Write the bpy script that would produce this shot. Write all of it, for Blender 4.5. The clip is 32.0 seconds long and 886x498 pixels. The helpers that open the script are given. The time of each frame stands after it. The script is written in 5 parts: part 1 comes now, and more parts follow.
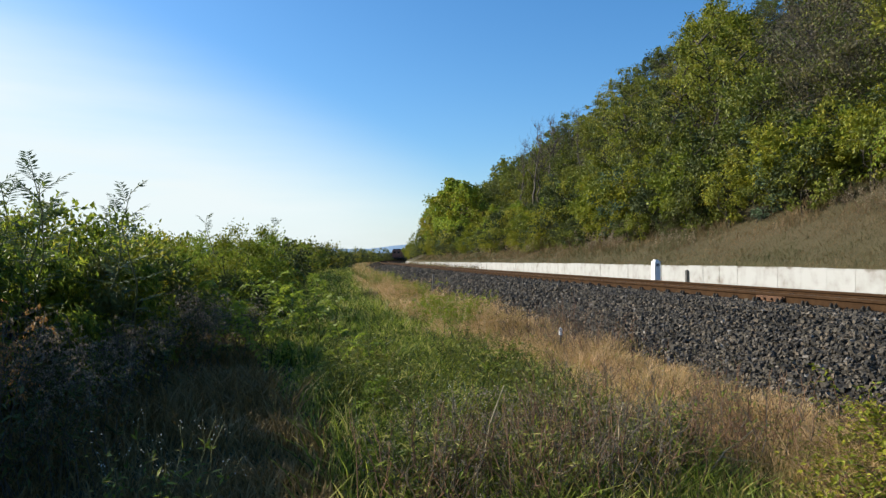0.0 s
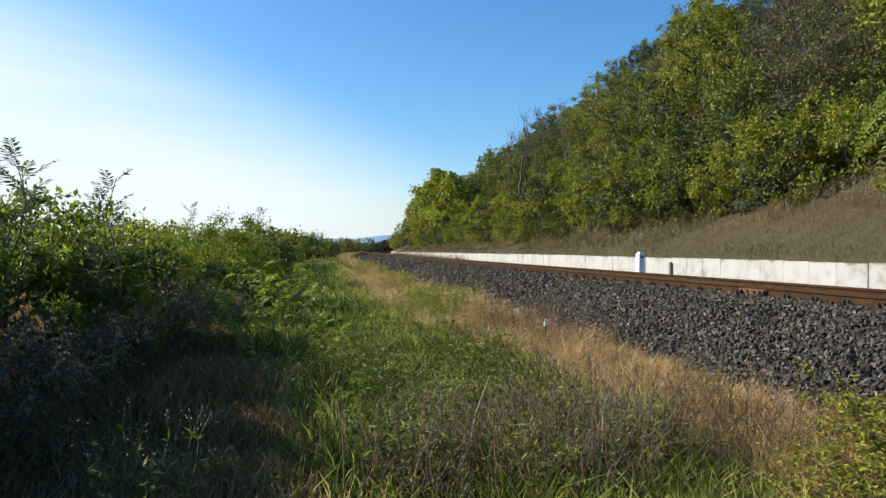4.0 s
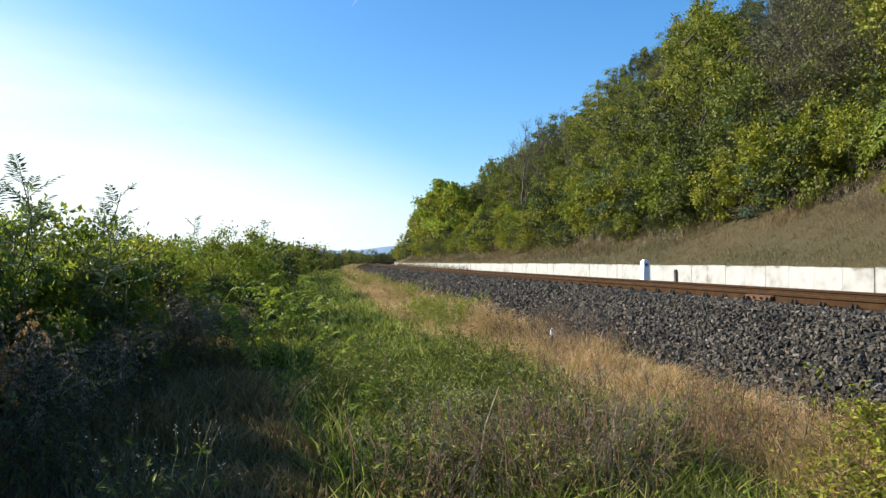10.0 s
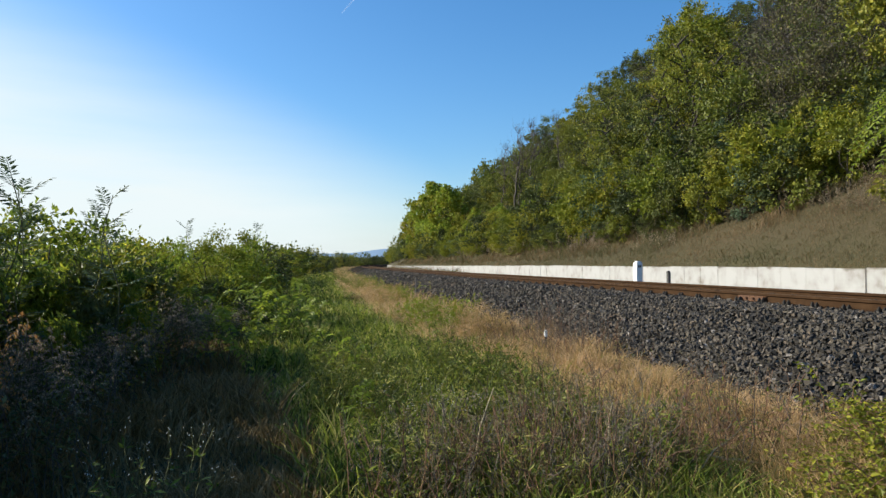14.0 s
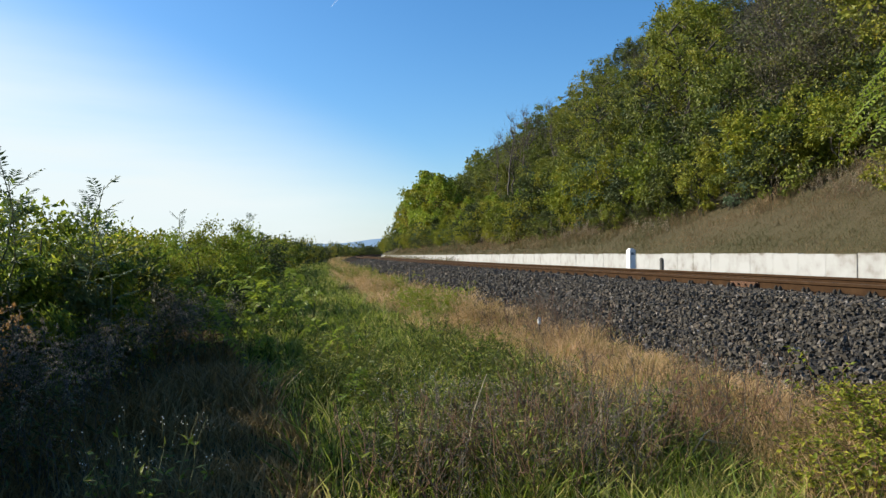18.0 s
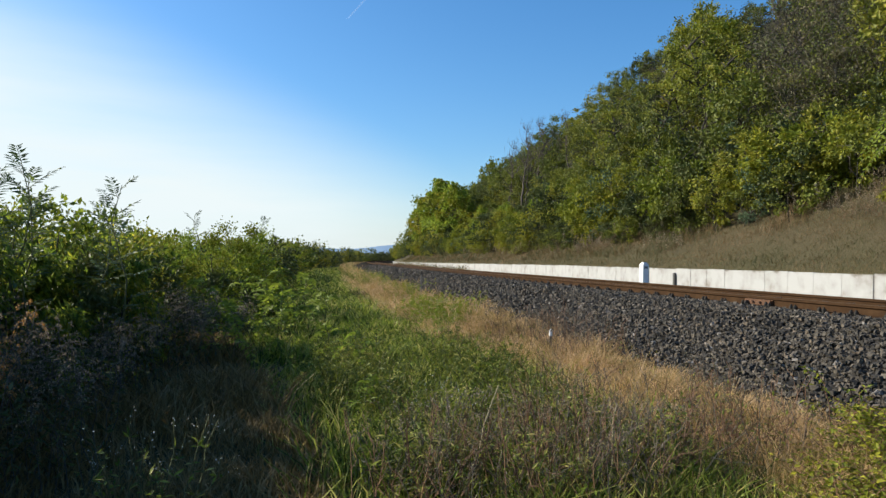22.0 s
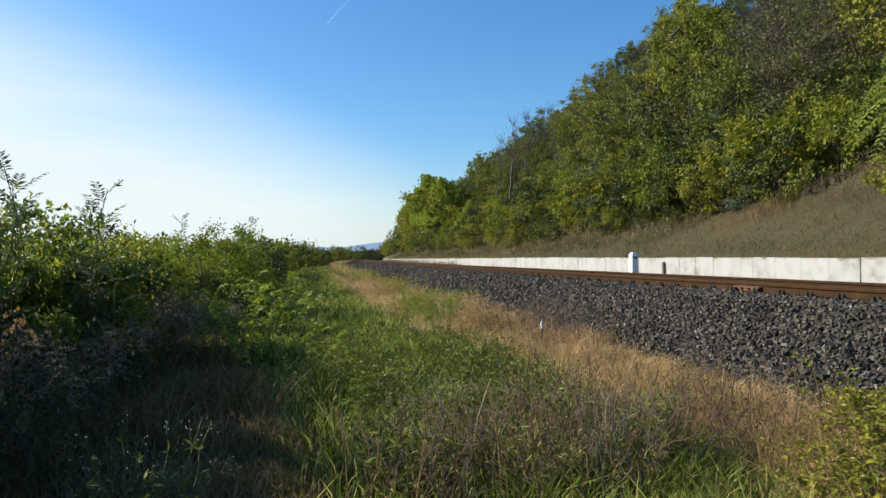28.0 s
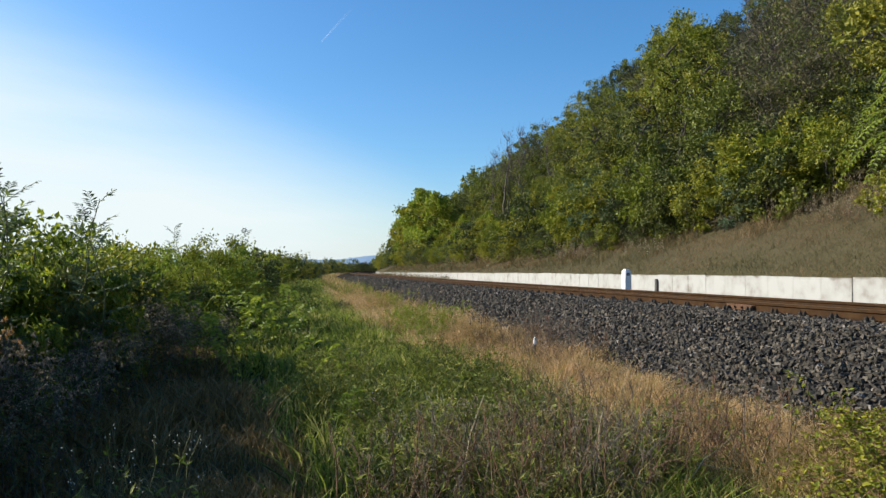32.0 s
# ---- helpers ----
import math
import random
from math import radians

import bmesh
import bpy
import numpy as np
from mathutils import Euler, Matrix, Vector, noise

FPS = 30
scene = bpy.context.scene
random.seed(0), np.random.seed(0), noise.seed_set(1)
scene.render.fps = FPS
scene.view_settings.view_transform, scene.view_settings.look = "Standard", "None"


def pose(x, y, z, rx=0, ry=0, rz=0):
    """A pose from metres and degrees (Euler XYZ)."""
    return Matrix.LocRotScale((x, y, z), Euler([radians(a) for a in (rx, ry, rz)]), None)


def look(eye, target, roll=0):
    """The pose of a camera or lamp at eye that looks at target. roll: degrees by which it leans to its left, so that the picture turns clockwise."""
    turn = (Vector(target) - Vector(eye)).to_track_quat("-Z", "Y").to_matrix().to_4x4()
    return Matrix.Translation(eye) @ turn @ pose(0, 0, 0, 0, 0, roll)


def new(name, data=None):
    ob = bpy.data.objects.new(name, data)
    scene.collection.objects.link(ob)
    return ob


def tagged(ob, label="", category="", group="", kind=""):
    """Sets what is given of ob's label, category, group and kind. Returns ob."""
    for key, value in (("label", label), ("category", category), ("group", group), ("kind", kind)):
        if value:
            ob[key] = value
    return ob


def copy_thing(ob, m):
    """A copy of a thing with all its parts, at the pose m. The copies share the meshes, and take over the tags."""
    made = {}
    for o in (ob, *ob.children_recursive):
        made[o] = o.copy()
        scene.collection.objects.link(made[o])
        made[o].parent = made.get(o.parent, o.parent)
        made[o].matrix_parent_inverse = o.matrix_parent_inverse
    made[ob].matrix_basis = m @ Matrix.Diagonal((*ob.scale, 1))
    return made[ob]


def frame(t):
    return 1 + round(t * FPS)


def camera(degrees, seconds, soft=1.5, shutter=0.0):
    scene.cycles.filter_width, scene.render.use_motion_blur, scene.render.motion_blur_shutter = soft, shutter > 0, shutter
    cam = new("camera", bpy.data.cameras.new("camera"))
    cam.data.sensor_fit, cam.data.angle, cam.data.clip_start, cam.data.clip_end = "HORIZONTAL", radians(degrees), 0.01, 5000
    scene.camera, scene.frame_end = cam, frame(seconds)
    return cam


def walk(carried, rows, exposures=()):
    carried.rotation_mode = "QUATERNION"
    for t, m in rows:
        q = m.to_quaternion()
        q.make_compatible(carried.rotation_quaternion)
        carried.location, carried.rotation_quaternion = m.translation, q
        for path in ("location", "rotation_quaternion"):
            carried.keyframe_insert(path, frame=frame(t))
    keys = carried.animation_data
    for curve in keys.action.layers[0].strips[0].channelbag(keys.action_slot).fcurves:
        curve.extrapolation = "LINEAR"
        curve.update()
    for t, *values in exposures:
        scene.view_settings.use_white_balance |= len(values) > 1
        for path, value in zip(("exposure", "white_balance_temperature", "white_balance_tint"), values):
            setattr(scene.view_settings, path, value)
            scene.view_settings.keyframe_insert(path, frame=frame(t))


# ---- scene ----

# ---- camera and its path: a hand-held camera on a footpath beside the line ----
cam = camera(62.0, 32.0, soft=1.45)
# seconds, turn to the east of north, tilt up, lean to the right (degrees), place (metres)
ROWS = (
    (0.0, 10.876, 0.815, -0.427, 0.038, -0.027, 1.605),
    (0.5, 11.217, 0.324, -0.964, 0.050, -0.034, 1.604),
    (1.0, 11.287, 0.431, -1.738, 0.050, -0.031, 1.608),
    (1.5, 11.080, 0.869, -1.750, 0.047, -0.025, 1.610),
    (2.0, 10.811, 1.566, -1.415, 0.041, -0.026, 1.610),
    (2.5, 11.221, 1.377, -1.509, 0.036, -0.035, 1.617),
    (3.0, 11.873, 0.377, -1.783, 0.038, -0.048, 1.615),
    (3.5, 12.393, 0.179, -1.155, 0.031, -0.050, 1.614),
    (5.5, 10.118, -0.274, 0.150, 0.011, -0.003, 1.599),
    (6.0, 9.762, -0.252, 0.135, 0.008, 0.004, 1.597),
    (6.5, 9.366, 0.007, 0.025, 0.004, 0.009, 1.597),
    (7.0, 9.609, 0.198, -0.399, 0.005, 0.015, 1.594),
    (7.5, 9.948, 0.084, -1.024, 0.007, -0.000, 1.597),
    (8.0, 10.411, 0.744, -0.174, 0.005, -0.006, 1.600),
    (8.5, 11.944, 0.295, 0.076, 0.009, -0.017, 1.599),
    (9.0, 12.238, 0.706, -0.080, 0.006, -0.020, 1.603),
    (9.5, 11.806, 0.734, -0.384, 0.003, -0.021, 1.605),
    (10.0, 11.773, 0.899, -0.073, -0.001, -0.014, 1.608),
    (10.5, 11.313, 1.060, -0.165, 0.004, -0.018, 1.606),
    (11.0, 10.883, 0.760, -0.410, 0.003, -0.019, 1.606),
    (11.5, 10.528, 0.451, 0.226, 0.006, -0.008, 1.602),
    (12.0, 10.678, 0.453, 0.038, 0.008, -0.009, 1.606),
    (12.5, 10.874, 1.025, -0.414, 0.002, -0.003, 1.602),
    (13.0, 11.000, 0.970, 0.000, 0.000, 0.000, 1.600),
    (13.5, 11.946, 1.162, -0.395, -0.004, -0.009, 1.600),
    (14.0, 12.320, 1.098, 0.142, -0.006, -0.004, 1.599),
    (14.5, 12.744, 1.253, 0.140, -0.007, -0.009, 1.602),
    (16.5, 12.979, 1.468, 0.486, 0.002, -0.002, 1.599),
    (17.0, 12.432, 1.592, 0.746, -0.001, -0.004, 1.596),
    (17.5, 13.262, 1.100, 0.914, 0.007, -0.001, 1.591),
    (18.0, 12.773, 0.261, 0.614, 0.005, -0.018, 1.587),
    (18.5, 12.721, 0.907, 1.841, 0.007, -0.024, 1.594),
    (19.0, 11.673, 1.965, 1.055, -0.008, -0.008, 1.603),
    (19.5, 10.971, 1.925, 1.059, -0.016, 0.003, 1.601),
    (20.0, 10.982, 1.099, 0.586, -0.018, 0.002, 1.596),
    (20.5, 11.383, 1.044, 0.758, -0.018, 0.003, 1.592),
    (21.0, 12.037, 1.193, 0.122, -0.011, 0.004, 1.596),
    (21.5, 12.333, 1.227, 0.119, -0.010, 0.002, 1.596),
    (22.0, 11.860, 0.892, -1.050, -0.015, 0.004, 1.593),
    (22.5, 12.144, 0.843, -0.957, -0.014, 0.002, 1.593),
    (23.0, 12.094, 0.954, -0.489, -0.012, 0.005, 1.592),
    (23.5, 11.971, 1.506, -0.199, -0.009, 0.023, 1.594),
    (24.0, 11.539, 2.430, 0.195, -0.019, 0.017, 1.598),
    (24.5, 11.530, 1.875, 0.180, -0.020, 0.025, 1.594),
    (25.0, 11.822, 1.927, 0.560, -0.009, 0.018, 1.594),
    (25.5, 12.692, 1.880, 0.395, -0.007, -0.003, 1.596),
    (26.0, 12.625, 1.388, 0.512, -0.007, -0.002, 1.592),
    (26.5, 12.328, 1.164, 0.428, -0.010, -0.013, 1.591),
    (28.5, 12.780, 0.472, 0.516, -0.009, 0.005, 1.594),
    (29.0, 12.978, 1.259, -0.065, -0.014, 0.025, 1.595),
    (29.5, 13.024, 1.647, -0.174, -0.021, 0.021, 1.594),
    (30.0, 12.877, 1.548, -0.273, -0.020, 0.033, 1.590),
    (30.5, 12.725, 1.524, -0.526, -0.018, 0.037, 1.593),
    (31.0, 13.128, 1.377, -0.239, -0.018, 0.034, 1.593),
    (31.5, 13.573, 1.270, -0.397, -0.014, 0.030, 1.592),
    (32.0, 13.206, 1.639, -0.211, -0.014, 0.030, 1.596),
)


def stand(yaw, pitch, roll, x, y, z):
    return pose(x, y, z, 90 + pitch, 0, -yaw) @ pose(0, 0, 0, 0, 0, -roll)


EXPOSURE = 0.55
walk(cam, [(r[0], stand(*r[1:])) for r in ROWS], exposures=[(t, EXPOSURE + e, 6420, 6) for t, e in ((0, 0), (3.5, 0), (5.0, 0.3), (7.8, 0.3), (8.6, 0), (9.5, 0), (9.8, 0.3), (10.2, 0.3), (10.6, 0), (32, 0))])

# ---- world and sun ----
SUN_AZ, SUN_EL = -66.0, 27.5          # degrees east of north, above the horizon
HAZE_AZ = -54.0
world = bpy.data.worlds.new("sky")
scene.world = world
world.use_nodes = True
wn = world.node_tree.nodes
sky = wn.new("ShaderNodeTexSky")
sky.sky_type = "NISHITA"
sky.sun_disc = False
sky.sun_elevation, sky.sun_rotation = radians(SUN_EL), radians(SUN_AZ)
sky.air_density, sky.dust_density, sky.ozone_density = 1.0, 1.1, 5.0
wn["Background"].inputs["Strength"].default_value = 0.122
deep = wn.new("ShaderNodeHueSaturation")
deep.inputs["Saturation"].default_value, deep.inputs["Value"].default_value = 1.19, 1.06
world.node_tree.links.new(sky.outputs[0], deep.inputs["Color"])
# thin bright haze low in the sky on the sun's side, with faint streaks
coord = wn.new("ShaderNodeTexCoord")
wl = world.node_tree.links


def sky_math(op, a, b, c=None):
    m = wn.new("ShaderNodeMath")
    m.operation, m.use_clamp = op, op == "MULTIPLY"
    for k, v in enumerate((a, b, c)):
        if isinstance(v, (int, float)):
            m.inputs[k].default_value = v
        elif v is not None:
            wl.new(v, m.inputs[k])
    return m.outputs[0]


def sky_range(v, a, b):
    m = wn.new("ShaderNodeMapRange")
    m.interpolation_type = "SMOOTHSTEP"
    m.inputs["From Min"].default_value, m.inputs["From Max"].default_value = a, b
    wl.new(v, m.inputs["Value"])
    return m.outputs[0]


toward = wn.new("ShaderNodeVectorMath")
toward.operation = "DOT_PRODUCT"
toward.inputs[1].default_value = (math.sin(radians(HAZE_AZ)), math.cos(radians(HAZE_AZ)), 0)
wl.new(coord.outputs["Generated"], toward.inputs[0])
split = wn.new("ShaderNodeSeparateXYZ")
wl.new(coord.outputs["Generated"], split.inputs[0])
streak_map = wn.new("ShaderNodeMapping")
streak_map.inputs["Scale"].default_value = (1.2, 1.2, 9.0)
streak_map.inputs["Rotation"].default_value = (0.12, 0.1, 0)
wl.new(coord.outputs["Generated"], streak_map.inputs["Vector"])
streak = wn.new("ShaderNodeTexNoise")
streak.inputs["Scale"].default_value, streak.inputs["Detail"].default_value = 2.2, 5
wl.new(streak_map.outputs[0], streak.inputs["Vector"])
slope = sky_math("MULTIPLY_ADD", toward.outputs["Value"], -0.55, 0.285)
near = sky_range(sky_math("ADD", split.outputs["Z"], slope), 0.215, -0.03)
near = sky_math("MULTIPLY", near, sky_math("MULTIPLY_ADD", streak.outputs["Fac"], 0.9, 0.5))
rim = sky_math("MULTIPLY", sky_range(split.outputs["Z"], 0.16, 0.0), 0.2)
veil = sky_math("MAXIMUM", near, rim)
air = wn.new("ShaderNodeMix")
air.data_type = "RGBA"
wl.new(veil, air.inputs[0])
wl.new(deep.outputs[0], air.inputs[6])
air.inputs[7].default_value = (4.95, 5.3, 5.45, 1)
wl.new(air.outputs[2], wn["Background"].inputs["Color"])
sun_data = bpy.data.lights.new("sun", "SUN")
sun_data.energy, sun_data.angle, sun_data.color = 5.0, radians(0.55), (1.0, 0.9, 0.74)
sun = new("sun", sun_data)
sun_from = Vector((math.sin(radians(SUN_AZ)) * math.cos(radians(SUN_EL)), math.cos(radians(SUN_AZ)) * math.cos(radians(SUN_EL)), math.sin(radians(SUN_EL))))
sun.matrix_world = look(sun_from * 50, (0, 0, 0))

# ---- plan: the line runs north and bends to the right ----
RADIUS = 1330.0
C_LINE = 8.15          # line's centre, east of the camera
RAIL_TOP = 1.11
WALL_U, WALL_TOP = 13.1, 1.46


def bend(y):
    return np.where(np.asarray(y) > 0, np.asarray(y, float) ** 2 / (2 * RADIUS), 0.0)


def bx(u, y):
    return float(u + bend(y))


GROUND_U = (-3000, -600, -150, -60, -25, -12, -6, -3, -1.5, 0, 1.5, 3.0, 4.6, 6.0, 11.5, 12.3, 13.04, 13.06, 13.5, 14.5, 18, 24, 34, 50, 62, 90, 200, 600, 3000)
GROUND_Z = (-22, -8, -3, -1.2, -0.6, -0.3, -0.1, 0.0, 0.02, 0.0, 0.03, 0.12, 0.22, 0.30, 0.42, 0.45, 0.45, 0.45, 1.40, 1.85, 3.7, 8.0, 15.9, 28.7, 35, 38, 40, 40, 40)


def ground_z(u, y):
    z = np.interp(u, GROUND_U, GROUND_Z)
    y = np.asarray(y, float)
    fade = np.clip((1500 - np.abs(y)) / 800, 0, 1)
    hill = np.clip((np.asarray(u, float) - 13.3) / 3, 0, 1)
    return z * (1 - hill * (1 - fade)) + hill * 0.5 * np.sin(y * 0.11 + u * 0.31) * np.clip((np.asarray(u) - 15) / 8, 0, 1)


# ---- materials ----
def material(name):
    m = bpy.data.materials.new(name)
    m.use_nodes = True
    t = m.node_tree
    return m, t.nodes, t.links, t.nodes["Principled BSDF"]


def ramp(nodes, stops):
    r = nodes.new("ShaderNodeValToRGB")
    r.color_ramp.elements[0].position, r.color_ramp.elements[1].position = stops[0][0], stops[-1][0]
    r.color_ramp.elements[0].color, r.color_ramp.elements[1].color = (*stops[0][1], 1), (*stops[-1][1], 1)
    for p, c in stops[1:-1]:
        r.color_ramp.elements.new(p).color = (*c, 1)
    return r


def surface(name, colours, scale=8.0, rough=0.8, metal=0.0, bump=0.3, detail=6.0, fine=60.0, spread=0.0, far=0.02, spec=0.5):
    """Noise-coloured surface: a coarse and a fine noise pick the colour; spread adds variation from object to object."""
    m, n, l, b = material(name)
    g = n.new("ShaderNodeNewGeometry")
    a = n.new("ShaderNodeTexNoise")
    a.inputs["Scale"].default_value, a.inputs["Detail"].default_value = scale, detail
    f = n.new("ShaderNodeTexNoise")
    f.inputs["Scale"].default_value, f.inputs["Detail"].default_value = fine, 3
    for t in (a, f):
        l.new(g.outputs["Position"], t.inputs["Vector"])
    mix = n.new("ShaderNodeMath")
    mix.operation = "MULTIPLY_ADD"
    l.new(f.outputs["Fac"], mix.inputs[0])
    mix.inputs[1].default_value = 0.4
    sub = n.new("ShaderNodeMath")
    sub.operation = "MULTIPLY_ADD"
    l.new(a.outputs["Fac"], sub.inputs[0])
    sub.inputs[1].default_value, sub.inputs[2].default_value = 1.2, -0.3
    l.new(sub.outputs[0], mix.inputs[2])
    value = mix
    if spread:
        o = n.new("ShaderNodeObjectInfo")
        add = n.new("ShaderNodeMath")
        add.operation = "MULTIPLY_ADD"
        l.new(o.outputs["Random"], add.inputs[0])
        add.inputs[1].default_value = spread
        l.new(mix.outputs[0], add.inputs[2])
        off = n.new("ShaderNodeMath")
        off.operation = "SUBTRACT"
        l.new(add.outputs[0], off.inputs[0])
        off.inputs[1].default_value = spread / 2
        value = off
    r = ramp(n, [(i / (len(colours) - 1), c) for i, c in enumerate(colours)])
    l.new(value.outputs[0], r.inputs[0])
    l.new(r.outputs[0], b.inputs["Base Color"])
    b.inputs["Roughness"].default_value, b.inputs["Metallic"].default_value = rough, metal
    b.inputs["Specular IOR Level"].default_value = spec
    if bump:
        bp = n.new("ShaderNodeBump")
        bp.inputs["Strength"].default_value, bp.inputs["Distance"].default_value = bump, far
        l.new(value.outputs[0], bp.inputs["Height"])
        l.new(bp.outputs[0], b.inputs["Normal"])
    return m


def foliage(name, colours, glow=0.35, rough=0.52, tint=0.35, drift=0.0, reach=0.5, gloss=0.22):
    """Leaf or blade: colour by island and by plant, part of the light passes through; drift shifts the colour in patches of about 1 / reach metres."""
    m, n, l, b = material(name)
    g = n.new("ShaderNodeNewGeometry")
    o = n.new("ShaderNodeObjectInfo")
    mix = n.new("ShaderNodeMath")
    mix.operation = "MULTIPLY_ADD"
    l.new(o.outputs["Random"], mix.inputs[0])
    mix.inputs[1].default_value = tint
    sc = n.new("ShaderNodeMath")
    sc.operation = "MULTIPLY"
    l.new(g.outputs["Random Per Island"], sc.inputs[0])
    sc.inputs[1].default_value = 1 - tint
    l.new(sc.outputs[0], mix.inputs[2])
    r = ramp(n, [(i / (len(colours) - 1), c) for i, c in enumerate(colours)])
    l.new(mix.outputs[0], r.inputs[0])
    if drift:
        big = n.new("ShaderNodeTexNoise")
        big.inputs["Scale"].default_value, big.inputs["Detail"].default_value = reach, 4
        l.new(g.outputs["Position"], big.inputs["Vector"])
        sh = n.new("ShaderNodeMapRange")
        sh.inputs["From Min"].default_value, sh.inputs["From Max"].default_value = 0.3, 0.7
        sh.inputs["To Min"].default_value, sh.inputs["To Max"].default_value = -drift / 2, drift / 2
        l.new(big.outputs["Fac"], sh.inputs["Value"])
        both = n.new("ShaderNodeMath")
        both.operation = "ADD"
        l.new(mix.outputs[0], both.inputs[0])
        l.new(sh.outputs[0], both.inputs[1])
        l.new(both.outputs[0], r.inputs[0])
    nt = n.new("ShaderNodeTexNoise")
    nt.inputs["Scale"].default_value = 9.0
    l.new(g.outputs["Position"], nt.inputs["Vector"])
    hs = n.new("ShaderNodeHueSaturation")
    mr = n.new("ShaderNodeMapRange")
    mr.inputs["To Min"].default_value, mr.inputs["To Max"].default_value = 0.7, 1.3
    l.new(nt.outputs["Fac"], mr.inputs["Value"])
    l.new(mr.outputs[0], hs.inputs["Value"])
    l.new(r.outputs[0], hs.inputs["Color"])
    l.new(hs.outputs[0], b.inputs["Base Color"])
    b.inputs["Roughness"].default_value = rough
    b.inputs["Specular IOR Level"].default_value = gloss
    tr = n.new("ShaderNodeBsdfTranslucent")
    l.new(hs.outputs[0], tr.inputs["Color"])
    ms = n.new("ShaderNodeMixShader")
    ms.inputs[0].default_value = glow
    l.new(b.outputs[0], ms.inputs[1])
    l.new(tr.outputs[0], ms.inputs[2])
    l.new(ms.outputs[0], n["Material Output"].inputs[0])
    return m


def ground_material():
    m, n, l, b = material("ground_soil")
    g = n.new("ShaderNodeNewGeometry")
    s = n.new("ShaderNodeSeparateXYZ")
    l.new(g.outputs["Position"], s.inputs[0])
    yp = n.new("ShaderNodeMath")
    yp.operation = "MAXIMUM"
    l.new(s.outputs["Y"], yp.inputs[0])
    yp.inputs[1].default_value = 0
    sq = n.new("ShaderNodeMath")
    sq.operation = "MULTIPLY"
    l.new(yp.outputs[0], sq.inputs[0])
    l.new(yp.outputs[0], sq.inputs[1])
    u = n.new("ShaderNodeMath")
    u.operation = "MULTIPLY_ADD"
    l.new(sq.outputs[0], u.inputs[0])
    u.inputs[1].default_value = -1 / (2 * RADIUS)
    l.new(s.outputs["X"], u.inputs[2])
    no = n.new("ShaderNodeTexNoise")
    no.inputs["Scale"].default_value, no.inputs["Detail"].default_value = 0.9, 8
    l.new(g.outputs["Position"], no.inputs["Vector"])
    wob = n.new("ShaderNodeMath")
    wob.operation = "MULTIPLY_ADD"
    l.new(no.outputs["Fac"], wob.inputs[0])
    wob.inputs[1].default_value = 2.4
    l.new(u.outputs[0], wob.inputs[2])
    mr = n.new("ShaderNodeMapRange")
    mr.inputs["From Min"].default_value, mr.inputs["From Max"].default_value = -18.8, 31.2
    l.new(wob.outputs[0], mr.inputs["Value"])
    pos = lambda v: (v + 20) / 50
    # darkened from u 0 to 2.8, so gaps between the path's blades look shaded
    r = ramp(n, [(0, (0.05, 0.055, 0.025)), (pos(-2), (0.06, 0.055, 0.032)), (pos(0), (0.035, 0.045, 0.016)), (pos(2.8), (0.035, 0.045, 0.013)),
                 (pos(3.6), (0.17, 0.13, 0.065)), (pos(5), (0.2, 0.15, 0.085)), (pos(12), (0.12, 0.1, 0.055)), (pos(13.4), (0.075, 0.066, 0.032)), (pos(16.0), (0.08, 0.064, 0.035)),
                 (pos(18.5), (0.05, 0.045, 0.022)), (1, (0.045, 0.045, 0.02))])
    l.new(mr.outputs[0], r.inputs[0])
    fi = n.new("ShaderNodeTexNoise")
    fi.inputs["Scale"].default_value, fi.inputs["Detail"].default_value = 14, 8
    l.new(g.outputs["Position"], fi.inputs["Vector"])
    v = n.new("ShaderNodeMapRange")
    v.inputs["To Min"].default_value, v.inputs["To Max"].default_value = 0.45, 1.55
    l.new(fi.outputs["Fac"], v.inputs["Value"])
    hs = n.new("ShaderNodeHueSaturation")
    l.new(v.outputs[0], hs.inputs["Value"])
    l.new(r.outputs[0], hs.inputs["Color"])
    l.new(hs.outputs[0], b.inputs["Base Color"])
    b.inputs["Roughness"].default_value = 0.95
    b.inputs["Specular IOR Level"].default_value = 0.15
    bp = n.new("ShaderNodeBump")
    bp.inputs["Strength"].default_value, bp.inputs["Distance"].default_value = 0.8, 0.06
    l.new(fi.outputs["Fac"], bp.inputs["Height"])
    l.new(bp.outputs[0], b.inputs["Normal"])
    return m


